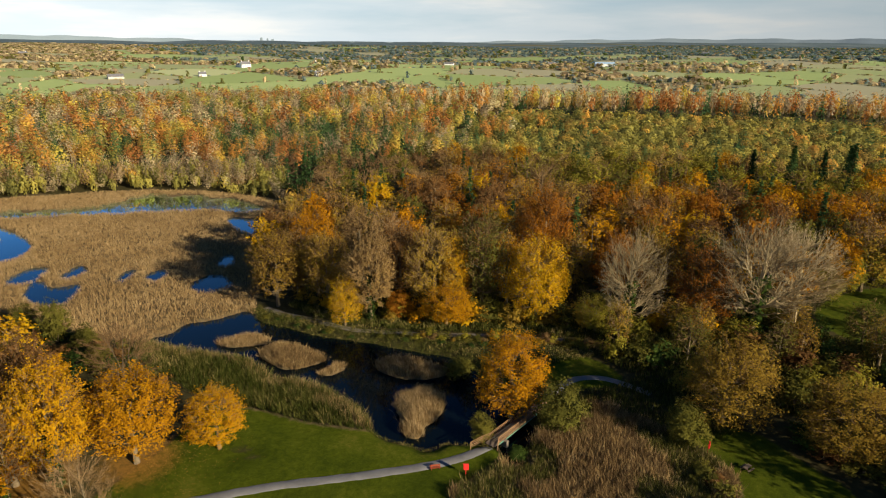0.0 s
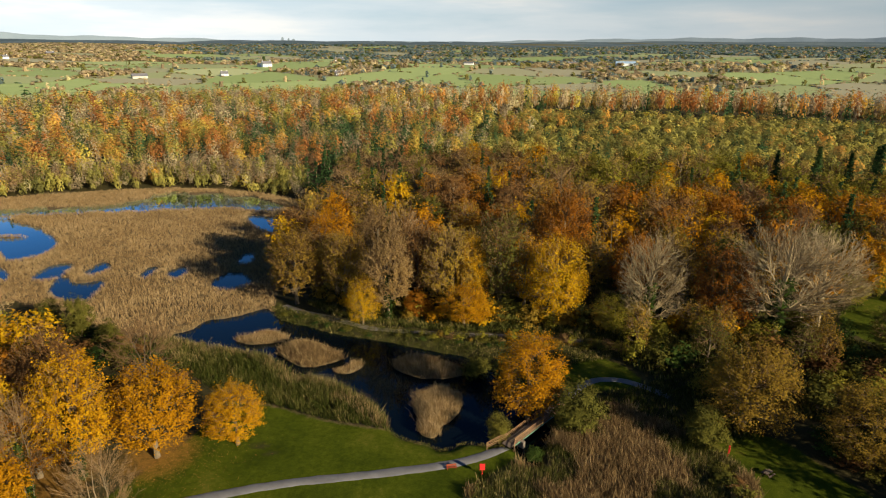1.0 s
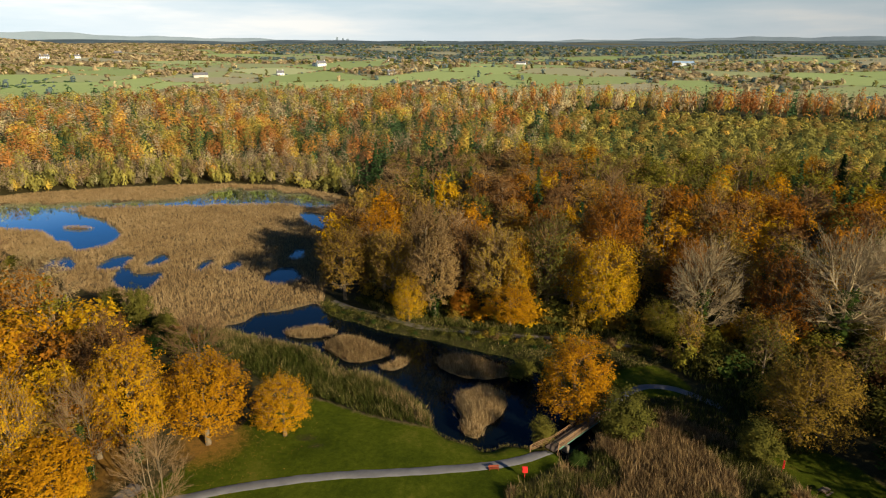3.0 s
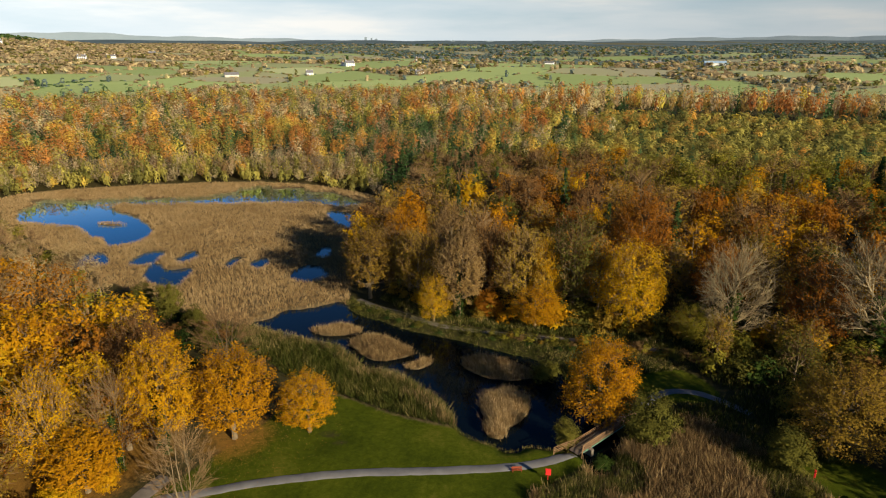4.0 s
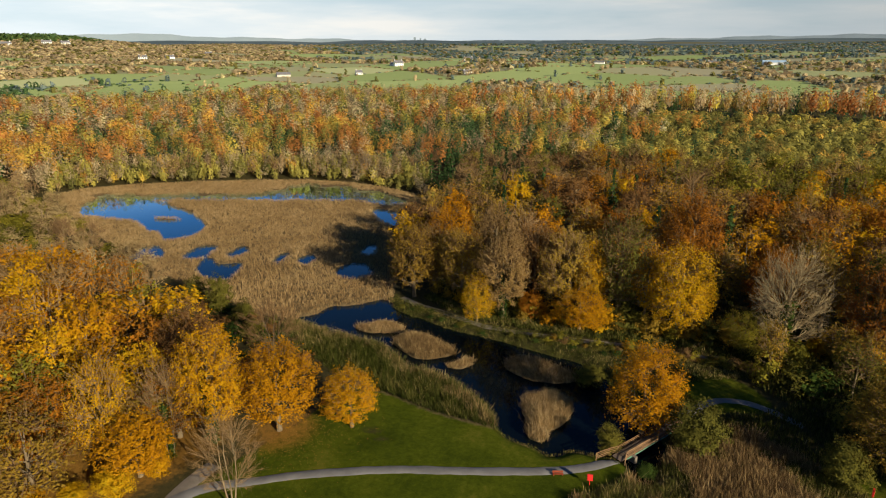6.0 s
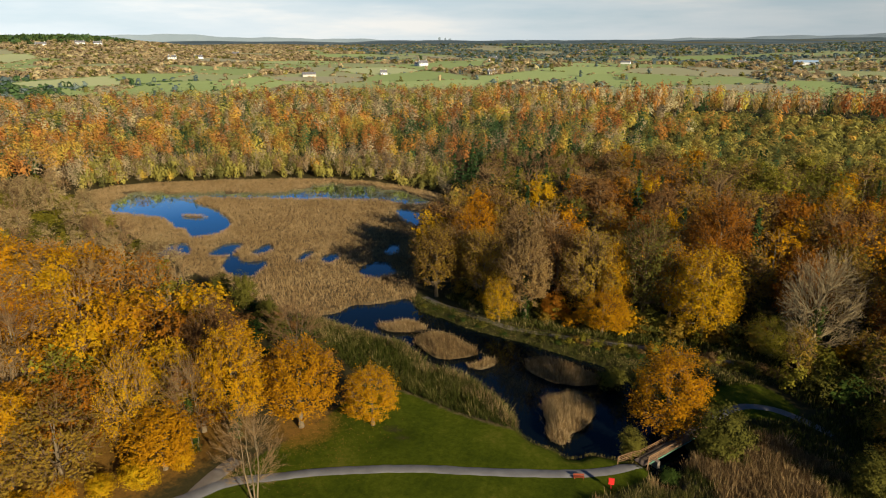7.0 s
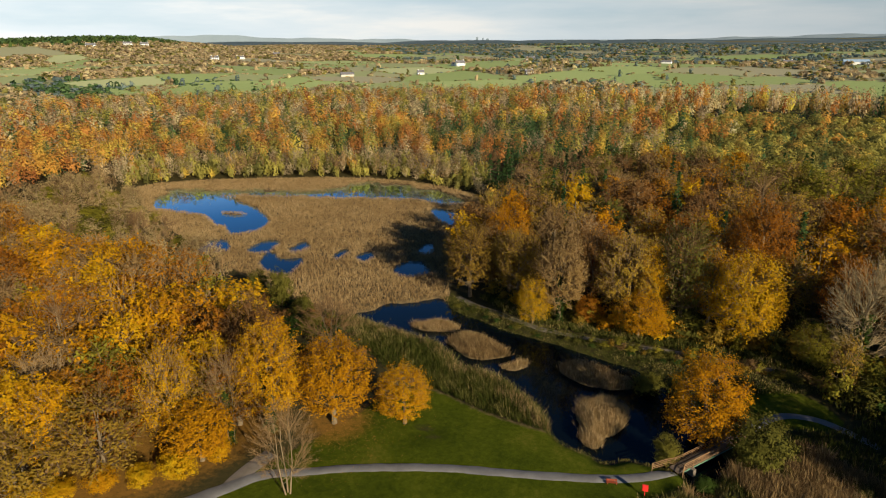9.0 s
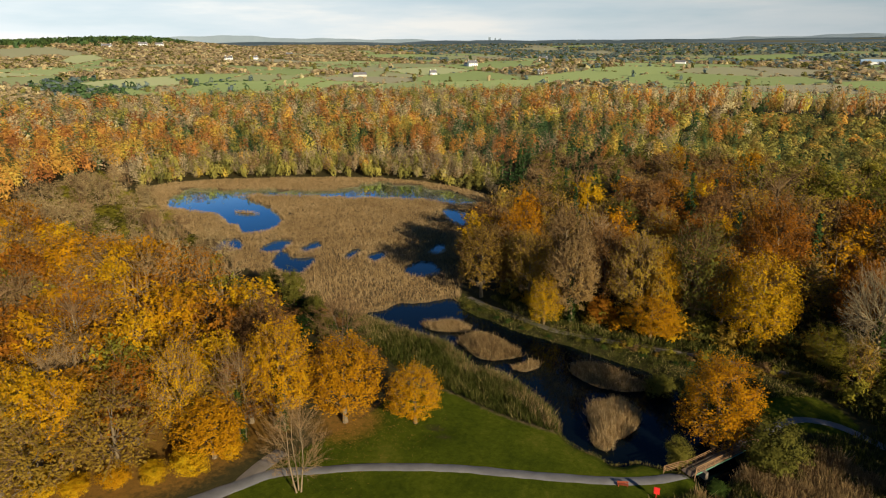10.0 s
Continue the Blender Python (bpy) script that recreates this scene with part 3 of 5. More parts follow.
path_strip("path", PATH, 1.75, TARMAC, "pale grey tarmac footpath across the lawn", mouth=1.6)
path_strip("path_fork", FORK[:4], 2.6, EARTH, "worn earth track that forks off into the wood", lift=0.045)
path_strip("path_north", PATH_NORTH, 1.6, TARMAC, "grey tarmac footpath beyond the footbridge")
path_strip("bank_path", BANK_PATH, 1.7, EARTH, "trodden earth path along the wooded bank")
path_strip("path_east", PATH_EAST, 2.4, EARTH, "pale earth path under bare trees")


def apron():
    """Plain hazy distance: far plain and the hills on the horizon."""
    a = np.radians(np.arange(-50, 70, 0.5))
    rows = []
    for r, lift in ((2900, -4.0), (3100, 3.0), (3600, 5.0), (4200, 6.0), (4750, 6.0)):
        x, y = -np.sin(a) * r, np.cos(a) * r
        rows.append(np.column_stack([x, y, far_rise(x, y) + lift]))
    n = len(a)
    geo = Geo()
    geo.add(np.concatenate(rows), [(k * n + i, (k + 1) * n + i, (k + 1) * n + i + 1, k * n + i + 1) for k in range(4) for i in range(n - 1)])
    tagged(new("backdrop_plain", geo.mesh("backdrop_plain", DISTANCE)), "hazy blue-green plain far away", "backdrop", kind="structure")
    d = np.degrees(a)
    crest = 58 + 58 * np.exp(-((d - 40) / 7.5) ** 2) + 26 * np.exp(-((d - 27) / 9.0) ** 2) + 30 * smooth(6, -22, d) + 4 * np.sin(d * 0.9) + 2 * np.sin(d * 2.3 + 1)
    x, y = -np.sin(a) * 4850, np.cos(a) * 4850
    geo = Geo()
    geo.add(np.concatenate([np.column_stack([x * 0.985, y * 0.985, np.full(n, 20.0)]), np.column_stack([x, y, crest])]), [(i, n + i, n + i + 1, i + 1) for i in range(n - 1)])
    tagged(new("backdrop_hills", geo.mesh("backdrop_hills", FAR_HILL)), "haze-blue hills on the horizon", "backdrop", kind="structure")


apron()


# ---------------------------------------------------------------- trees: templates
def unit(rng, n):
    v = rng.normal(size=(n, 3))
    return v / np.linalg.norm(v, axis=1)[:, None]


def crown_spots(rng, n, w, h, base, power=2.6, low=0.0):
    """Points in a lumpy crown w wide, from base * h to h, denser towards its skin."""
    d = unit(rng, n)
    lumps = unit(rng, 9)
    grow = 0.74 + 0.34 * np.exp(5.5 * (np.max(d @ lumps.T, axis=1) - 1))
    r = rng.random(n) ** (1 / power) * grow
    p = d * r[:, None]
    wide = np.where(p[:, 2] < 0, 1.0 + low * p[:, 2], 1.0 - 0.10 * p[:, 2])
    return np.column_stack([p[:, 0] * w / 2 * wide, p[:, 1] * w / 2 * wide, h * (base + (1 - base) * np.where(p[:, 2] < 0, 0.52 * (1 + p[:, 2]), 0.52 + 0.48 * p[:, 2]))])


def leaves(rng, spots, per, spread, size, axis_out=0.8, flat=0.5, wild=0.34):
    """Loose leaf triangles, in sprays that reach outwards from the trunk and face the light."""
    c = np.repeat(spots, per, 0)
    n = len(c)
    heart = np.array([0, 0, spots[:, 2].mean() * 0.8])
    out = (c - heart) * (1, 1, 0.7)
    out /= np.linalg.norm(out, axis=1)[:, None] + 1e-6
    level = c * (1, 1, 0.2)
    level /= np.linalg.norm(level, axis=1)[:, None] + 1e-6
    c = c + rng.normal(size=(n, 3)) * spread * (1, 1, flat) + level * (rng.normal(size=n) * spread * axis_out)[:, None]
    nor = unit(rng, n) * wild + np.repeat(unit(rng, len(spots)), per, 0) * wild * 1.2 + out * 0.72 + (0, 0, 0.30)
    nor /= np.linalg.norm(nor, axis=1)[:, None]
    t = np.cross(nor, unit(rng, n))
    t /= np.linalg.norm(t, axis=1)[:, None] + 1e-9
    b = np.cross(nor, t)
    s = size * rng.uniform(0.6, 1.4, n)[:, None]
    k = rng.uniform(0.4, 0.7, n)[:, None]
    return np.stack([c + t * s, c - t * s * 0.55 + b * s * k, c - t * s * 0.45 - b * s * k], 1)


H0, W0 = 16.0, 11.0
FORMS = {}


def template(form, count, build):
    FORMS[form] = []
    for k in range(count):
        rng = np.random.default_rng(hash_of(form) + k)
        FORMS[form].append(build(rng))


def hash_of(text):
    return sum(ord(c) * (i * 7 + 1) for i, c in enumerate(text))


def spread_out(v, k, rng):
    """Indices of k directions of v that lie far from one another."""
    picked = [int(rng.integers(len(v)))]
    near = v @ v[picked[0]]
    while len(picked) < min(k, len(v)):
        picked.append(int(near.argmin()))
        near = np.maximum(near, v @ v[picked[-1]])
    return picked


def normed(v):
    return v / (np.linalg.norm(v, axis=-1, keepdims=True) + 1e-9)


def slivers(rng, p, d, wide):
    side = normed(np.cross(d, unit(rng, len(d)))) * wide
    return np.stack([p - side, p + side, p + d], 1)


def dome(limbs, forks, tips, twigs, per, size, base=0.16, w=W0, h=H0, twig_w=0.03, thick=1.0, flat=1.0, lift=0.32, low=0.0, stems=1, rise=(0.2, 0.5), spray=0.30, deep=0.35, sides=4, lumpy=0.26, pale=False):
    """A broadleaf tree: limbs fork three times towards a lumpy dome; fine twigs and leaf sprays fan outwards at their ends."""
    def build(rng):
        d = unit(rng, tips * 3)
        d = d[d[:, 2] > -0.78][:tips]
        bulges = unit(rng, 12)
        grow = 0.80 + lumpy * np.exp(8.0 * (np.max(d @ bulges.T, axis=1) - 1)) + 0.04 * rng.normal(size=len(d))
        pulled = rng.random(len(d)) < deep
        p = d * (grow * np.where(pulled, rng.uniform(0.55, 0.9, len(d)), 1.0))[:, None]
        wide = np.where(p[:, 2] < 0, 1.0 + low * p[:, 2], 1.0)
        ends = np.column_stack([p[:, 0] * w / 2 * wide, p[:, 1] * w / 2 * wide, h * (base + (1 - base) * np.where(p[:, 2] < 0, 0.5 * (1 + p[:, 2]), 0.5 + 0.5 * p[:, 2]))])
        geo = Geo()
        r0 = 0.0165 * h * thick / math.sqrt(stems)
        zs = np.linspace(0, 1, 6)
        trunks = []
        for k in range(stems):
            a0 = rng.uniform(0, 6.283) if stems == 1 else k * 6.283 / stems + rng.uniform(-0.5, 0.5)
            out = 0.0 if stems == 1 else 0.13 * w
            sway = 0.01 if stems == 1 else 0.035
            line = np.column_stack([math.cos(a0) * out * (0.25 + zs) + sway * h * np.sin(zs * 5 + a0) * zs, math.sin(a0) * out * (0.25 + zs) + sway * h * np.cos(zs * 4 + a0) * zs, zs * h * 0.80])
            geo.tube(line, r0 * np.array([1.6, 1.1, 0.9, 0.66, 0.36, 0.10]), 7)
            trunks.append(line)
        v = normed(ends - (0, 0, 0.34 * h))
        lead = spread_out(v, limbs, rng)
        own = (v @ v[lead].T + 0.10 * rng.random((len(v), len(lead)))).argmax(1)
        starts, dirs = [], []
        for g in range(len(lead)):
            mine = np.flatnonzero(own == g)
            if not len(mine):
                continue
            goal = ends[mine].mean(0)
            trunk = trunks[g % stems]
            u = np.clip(goal[2] / h * rng.uniform(0.45, 0.75), *rise)
            root = np.array([np.interp(u / 0.80, zs, trunk[:, c]) for c in range(3)])
            e1 = root + (goal - root) * 0.58 + rng.normal(size=3) * 0.02 * h
            t = np.linspace(0, 1, 5)[:, None]
            bend = (root + e1) / 2 + (0, 0, -0.025 * h) + rng.normal(size=3) * 0.02 * h
            limb = root * (1 - t) ** 2 + 2 * bend * t * (1 - t) + e1 * t * t
            rl = r0 * rng.uniform(0.40, 0.58)
            geo.tube(limb, rl * np.array([1, 0.85, 0.7, 0.55, 0.42]), sides)
            fork = spread_out(v[mine], forks, rng)
            which = (v[mine] @ v[mine][fork].T).argmax(1)
            for q in range(len(fork)):
                few = mine[which == q]
                if not len(few):
                    continue
                knot = limb[int(rng.integers(2, 5))]
                e2 = knot + (ends[few].mean(0) - knot) * 0.62 + rng.normal(size=3) * 0.012 * h
                mid = (knot + e2) / 2 + rng.normal(size=3) * 0.014 * h
                geo.tube([knot, mid, e2], rl * np.array([0.46, 0.32, 0.16]), 3)
                f = rng.uniform(0.35, 1.0, (len(few), 1))
                st = knot * (1 - f) + e2 * f
                starts.append(st)
                dirs.append(ends[few] - st)
        st, dr = np.concatenate(starts), np.concatenate(dirs)
        tri = [slivers(rng, st, dr, twig_w * 1.6)]
        n = len(st) * max(twigs, 1)
        at = np.repeat(st, max(twigs, 1), 0) + np.repeat(dr, max(twigs, 1), 0) * rng.uniform(0.35, 1.0, (n, 1))
        way = normed(normed(np.repeat(dr, max(twigs, 1), 0)) + unit(rng, n) * 0.62 + (0, 0, lift)) * (1, 1, flat) * (w * rng.uniform(0.05, 0.12, n))[:, None]
        if twigs:
            tri.append(slivers(rng, at, way, twig_w))
        tri = np.concatenate(tri)
        if not per:
            return geo.mesh("trunk", BARE_TWIG if pale else BARK), triangle_mesh("crown", tri, BARE_TWIG if pale else TWIG)
        c = np.repeat(at, per, 0) + np.repeat(way, per, 0) * rng.uniform(0.1, 1.15, (n * per, 1))
        m = len(c)
        c += rng.normal(size=(m, 3)) * spray * (1, 1, 0.35 + 0.65 * flat)
        out = normed((c - (0, 0, h * (base + 0.3 * (1 - base)))) * (1, 1, 0.8))
        nor = normed(out * 0.62 + unit(rng, m) * 0.52 + np.repeat(unit(rng, n), per, 0) * 0.35 + (0, 0, 0.28))
        along_twig = normed(np.repeat(way, per, 0)) + unit(rng, m) * 0.55
        t = normed(along_twig - nor * (along_twig * nor).sum(1, keepdims=True))
        b = np.cross(nor, t)
        sz = size * rng.uniform(0.6, 1.4, (m, 1))
        k = rng.uniform(0.38, 0.62, (m, 1))
        leaf = np.stack([c + t * sz, c - t * sz * 0.6 + b * sz * k, c - t * sz * 0.5 - b * sz * k], 1)
        return geo.mesh("trunk", BARK), triangle_mesh("crown", leaf, LEAF["gold"], second=(tri, TWIG))
    return build


def bushy(spots, per, size, spread, stems=5):
    def build(rng):
        h, w = 6.0, 6.0
        geo = Geo()
        spots_at = crown_spots(rng, spots, w, h, -0.08, 2.2)
        for k in range(stems + 3):
            e = spots_at[int(rng.integers(len(spots_at)))] * 0.85
            geo.tube([(e[0] * 0.08, e[1] * 0.08, 0), (e[0] * 0.45, e[1] * 0.45, e[2] * 0.55), tuple(e)], [0.07, 0.045, 0.015], 4)
        return geo.mesh("stem", BARK), triangle_mesh("crown", leaves(rng, spots_at, per, spread, size, 0.3), LEAF["olive"])
    return build


def conifer(rings, per, size):
    def build(rng):
        h, w = 16.0, 6.5
        geo = Geo()
        geo.tube([(0, 0, 0), (0.05, 0, h * 0.5), (0, 0, h)], [0.24, 0.14, 0.02], 6)
        z = np.repeat(np.linspace(0.1, 0.99, rings), 9)
        z = np.clip(z + rng.normal(size=len(z)) * 0.35 / rings, 0.06, 0.995)
        a = rng.uniform(0, 6.283, len(z))
        reach = (1 - z) ** 0.8 * w / 2 * rng.uniform(0.7, 1.1, len(z))
        tri = []
        for f in np.linspace(0.25, 1.0, 5):
            tri.append(np.column_stack([np.cos(a) * reach * f, np.sin(a) * reach * f, z * h - reach * f * 0.25]))
        return geo.mesh("trunk", BARK), triangle_mesh("crown", leaves(rng, np.concatenate(tri), per, 0.22, size, 0.6), LEAF["pine"])
    return build


template("beech_fine", 4, dome(9, 6, 640, 2, 12, 0.160, 0.09, flat=0.55, spray=0.25, low=-0.15, deep=0.28, lumpy=0.14))
template("oak_fine", 3, dome(9, 5, 540, 2, 13, 0.165, 0.08, spray=0.30, deep=0.28, lumpy=0.30))
template("half_fine", 4, dome(13, 6, 520, 5, 3, 0.18, 0.06, spray=0.20, twig_w=0.036, deep=0.28, rise=(0.2, 0.62), lumpy=0.18))
template("beech_near", 4, dome(8, 4, 380, 2, 10, 0.25, 0.07, flat=0.55, spray=0.28, low=-0.1, deep=0.22, lumpy=0.15))
template("oak_near", 3, dome(8, 4, 320, 2, 11, 0.25, 0.08, spray=0.32, deep=0.22, lumpy=0.30))
template("half_near", 4, dome(10, 5, 400, 4, 2, 0.25, 0.08, spray=0.28, twig_w=0.036, deep=0.22, rise=(0.2, 0.62), lumpy=0.18))
template("bare_near", 3, dome(15, 8, 640, 8, 0, 0, 0.12, twig_w=0.019, deep=0.35, rise=(0.2, 0.5), thick=0.95, sides=5, lumpy=0.14, pale=True))
template("bare_open", 3, dome(12, 6, 420, 9, 0, 0, 0.03, twig_w=0.015, deep=0.65, stems=3, rise=(0.06, 0.62), thick=0.62))
template("bush_near", 3, bushy(330, 24, 0.135, 0.26, 4))
template("beech_mid", 4, dome(6, 3, 190, 1, 10, 0.42, 0.10, spray=0.36, sides=3, deep=0.15, lumpy=0.18))
template("half_mid", 4, dome(7, 3, 220, 3, 2, 0.34, 0.12, spray=0.34, twig_w=0.050, deep=0.18, sides=3, lumpy=0.18))
template("bare_mid", 3, dome(7, 3, 230, 4, 0, 0, 0.15, twig_w=0.050, deep=0.2, sides=3))
template("beech_light", 4, dome(4, 2, 140, 1, 8, 0.46, 0.14, spray=0.46, sides=3, deep=0.12, lumpy=0.18))
template("half_light", 4, dome(4, 2, 170, 2, 2, 0.38, 0.16, spray=0.42, twig_w=0.07, sides=3, deep=0.15))
template("bare_light", 3, dome(4, 2, 150, 4, 0, 0, 0.2, twig_w=0.07, sides=3, deep=0.2))
template("bush_mid", 3, bushy(64, 10, 0.32, 0.40, 2))
template("pine_mid", 3, conifer(13, 2, 0.45))
template("pine_spruce", 2, conifer(24, 3, 0.34))
template("pine_light", 3, conifer(11, 1, 0.55))

NAMES = {"gold": "golden", "amber": "amber", "orange": "orange", "russet": "russet-brown", "olive": "olive-green and yellow", "moss": "dull olive-green", "ochre": "dull ochre", "hazel": "haze-tinted grey-green", "tan": "thinning brown", "straw": "pale straw-coloured", "pine": "dark green", "ivy": "ivy-green"}
planted = []
plant_rng = np.random.default_rng(5)


def plant(form, x, y, h, w, tone="gold", name="tree", label="", group="", category="tree", turn=None, variant=None):
    """One tree or bush of its own: trunk and crown under an Empty at its foot."""
    pool = FORMS[form]
    trunk, crown = pool[int(plant_rng.integers(len(pool))) if variant is None else variant % len(pool)]
    h0, w0 = (6.0, 6.0) if form.startswith("bush") else (16.0, 6.5) if form.startswith("pine") else (H0, W0)
    if form.startswith(("half", "bare")):
        w *= 1.1
    z = foot_z(x, y) - 0.05
    a = plant_rng.uniform(0, 360) if turn is None else turn
    m = pose(x, y, max(z, -0.1), 0, 0, a) @ Matrix.Diagonal((w / w0, w / w0, h / h0, 1))
    tree = empty(name, label, category, group, m)
    part("trunk" if not form.startswith("bush") else "stem", trunk, tree)
    c = part("crown", crown, tree)
    if not form.startswith("bare"):
        c.material_slots[0].link = "OBJECT"
        c.material_slots[0].material = LEAF[tone]
    planted.append((x, y, w / 2))
    return tree


IVY_MESH = []
for k in range(2):
    ivy_rng = np.random.default_rng(70 + k)
    n = 160
    za, aa = ivy_rng.uniform(0, 8, n), ivy_rng.uniform(0, 6.283, n)
    rad = 0.25 + 0.35 * ivy_rng.random(n)
    IVY_MESH.append(triangle_mesh("ivy", leaves(ivy_rng, np.column_stack([np.cos(aa) * rad, np.sin(aa) * rad, za]), 7, 0.22, 0.24), LEAF["ivy"]))


def with_ivy(tree, k=0):
    part("ivy", IVY_MESH[k % 2], tree, "dark green ivy up the trunk")
    return tree


# ---------------------------------------------------------------- trees that stand out
plant("beech_fine", -34.0, 79.9, 11.3, 9.4, "amber", "beech_tree", "small golden beech standing alone on the lawn", variant=0)
plant("beech_fine", -45.0, 76.5, 16.8, 13.0, "gold", "beech_tree", "tall golden beech at the edge of the wood", variant=1)
with_ivy(plant("beech_fine", -53.4, 71.5, 21.0, 11.5, "gold", "beech_tree", "large yellow and olive beech at the wood's edge", variant=2), 0)
plant("beech_fine", -63.5, 82.0, 19.0, 12.0, "russet", "beech_tree", "dark russet beech inside the wood", variant=3)
plant("bare_open", -43.2, 59.6, 16.0, 9.0, name="bare_tree", label="leafless pale grey tree beside the path fork", variant=0)
plant("bare_open", -55.1, 95.0, 15.5, 12.0, name="bare_tree", label="leafless grey tree between wood and reeds", variant=1)
plant("bare_open", -86.0, 60.5, 16.5, 12.5, name="bare_tree", label="leafless brown tree at the wood's edge", variant=1)
plant("half_fine", -65.4, 63.5, 18.0, 8.5, "gold", "ash_tree", "thinning golden ash at the wood's edge", variant=1)
with_ivy(plant("bare_open", -57.4, 66.6, 18.5, 7.5, name="bare_tree", label="slender leafless tree with bright ivy on its trunk", variant=0), 1)
plant("half_fine", -39.0, 135.0, 19.8, 12.5, "ochre", "beech_tree", "thinning brown beech at the tip of the grove", variant=0)
plant("beech_fine", -32.7, 149.1, 21.0, 15.0, "amber", "beech_tree", "rounded orange-gold beech in the grove", variant=1)
plant("half_fine", -21.0, 149.2, 21.5, 12.5, "tan", "beech_tree", "thinning tan beech in the grove", variant=1)
plant("oak_fine", -21.3, 123.0, 11.2, 7.6, "gold", "maple_tree", "small yellow maple beside the bank path", variant=0)
with_ivy(plant("half_fine", -16.0, 125.9, 22.0, 11.0, "tan", "ash_tree", "tall half-bare ash with ivy on the trunk", variant=2), 1)
plant("half_fine", -27.0, 134.0, 19.5, 10.5, "ochre", "beech_tree", "half-bare brown beech in the grove", variant=0)
plant("half_fine", -2.4, 129.5, 22.0, 12.5, "ochre", "ash_tree", "broad half-bare ash in the grove", variant=1)
plant("half_fine", -10.0, 136.0, 22.0, 12.0, "russet", "beech_tree", "half-bare russet beech in the grove", variant=2)
plant("bush_near", -10.0, 127.3, 7.0, 6.5, "orange", "young_beech", "small orange young beech by the bank path")
plant("oak_fine", 0.8, 123.6, 9.4, 11.0, "gold", "maple_tree", "low spreading yellow-green maple by the bank path", variant=1)
plant("beech_fine", 2.6, 129.0, 20.5, 7.6, "gold", "poplar_tree", "narrow yellow tree in the grove", variant=2)
plant("half_fine", 9.0, 130.5, 26.0, 12.0, "moss", "ash_tree", "tall olive-grey ash, nearly leafless", variant=0)
plant("oak_fine", 20.5, 124.5, 20.0, 14.0, "gold", "maple_tree", "large golden-yellow maple in the grove", variant=2)
plant("oak_fine", 25.8, 149.7, 25.5, 16.0, "orange", "beech_tree", "tall orange beech behind the grove", variant=0)
with_ivy(plant("bare_near", 38.8, 118.5, 24.6, 14.0, name="bare_tree", label="tall leafless ash with an ivy-clad trunk", variant=2), 0)
plant("half_fine", 55.3, 121.3, 20.0, 12.0, "orange", "beech_tree", "half-bare orange beech beside leafless trees", variant=1)
with_ivy(plant("bare_near", 65.5, 119.0, 26.5, 23.0, name="bare_tree", label="huge spreading leafless tree with ivy on its trunk", variant=1), 1)
plant("bare_near", 78.0, 126.0, 23.0, 19.0, name="bare_tree", label="wide leafless tree over the earth path", variant=0)
plant("oak_fine", 32.7, 120.6, 8.8, 9.6, "olive", "holly_bush", "rounded yellow-green bush under the grove", variant=1)
plant("oak_fine", 11.5, 90.3, 15.4, 12.4, "amber", "beech_tree", "orange-brown beech beside the footbridge", variant=2)
plant("bush_near", 18.0, 84.6, 9.6, 9.2, "moss", "willow_bush", "olive willow bush against the footbridge")
plant("bush_near", 6.3, 83.6, 5.3, 4.9, "moss", "willow_bush", "small yellowish willow bush at the water's edge")
plant("bush_near", 11.4, 79.2, 2.2, 3.4, "ivy", "green_bush", "bright green bush under the bridge rail", category="bush")
plant("bush_near", 12.8, 95.5, 5.0, 6.0, "ivy", "green_bush", "dark green bush behind the footbridge", category="bush")
plant("bush_near", 3.2, 103.6, 4.2, 5.6, "moss", "green_bush", "dark green bush at the end of a reed bank", category="bush")
plant("oak_fine", 45.4, 86.5, 15.6, 14.6, "ochre", "oak_tree", "broad dull gold-brown oak beside the mown grass", variant=0)
plant("oak_fine", 59.5, 77.5, 12.5, 15.0, "ochre", "oak_tree", "broad dull gold-brown oak at the edge of the mown grass", variant=1)
plant("bush_near", 37.7, 82.0, 7.4, 7.4, "moss", "willow_bush", "dull yellowish bush beside the oak")

for x, y, h in [(137.0, 241.0, 21.0), (126.0, 250.0, 18.0), (152.0, 245.0, 18.0), (160.0, 240.0, 22.0), (163.0, 247.0, 20.0)]:
    plant("pine_spruce", x, y, h, h * 0.42, "pine", "spruce_tree", "tall dark green spruce above the autumn wood", "dark spruces above the wood")

# ---------------------------------------------------------------- woods of single trees
WOOD_EAST = rounded([(-44, 140), (-50, 160), (-50, 196), (-50, 222), (-66, 246), (-70, 292), (0, 298), (110, 282), (195, 235), (150, 160), (118, 142), (96, 138), (80, 130), (45, 122), (30, 124),
                     (0, 127), (-28, 132)], 1)
SCRUB_EAST = rounded([(30, 114), (38, 96), (60, 90), (66, 80), (80, 74), (108, 95), (104, 114), (84, 114), (76, 128), (60, 124), (44, 120)], 1)
SCRUB_WEST = rounded([(-235, 152), (-150, 124), (-120, 125), (-90, 116), (-95, 124), (-121, 141), (-155, 161), (-183, 180), (-216, 204), (-250, 212)], 1)


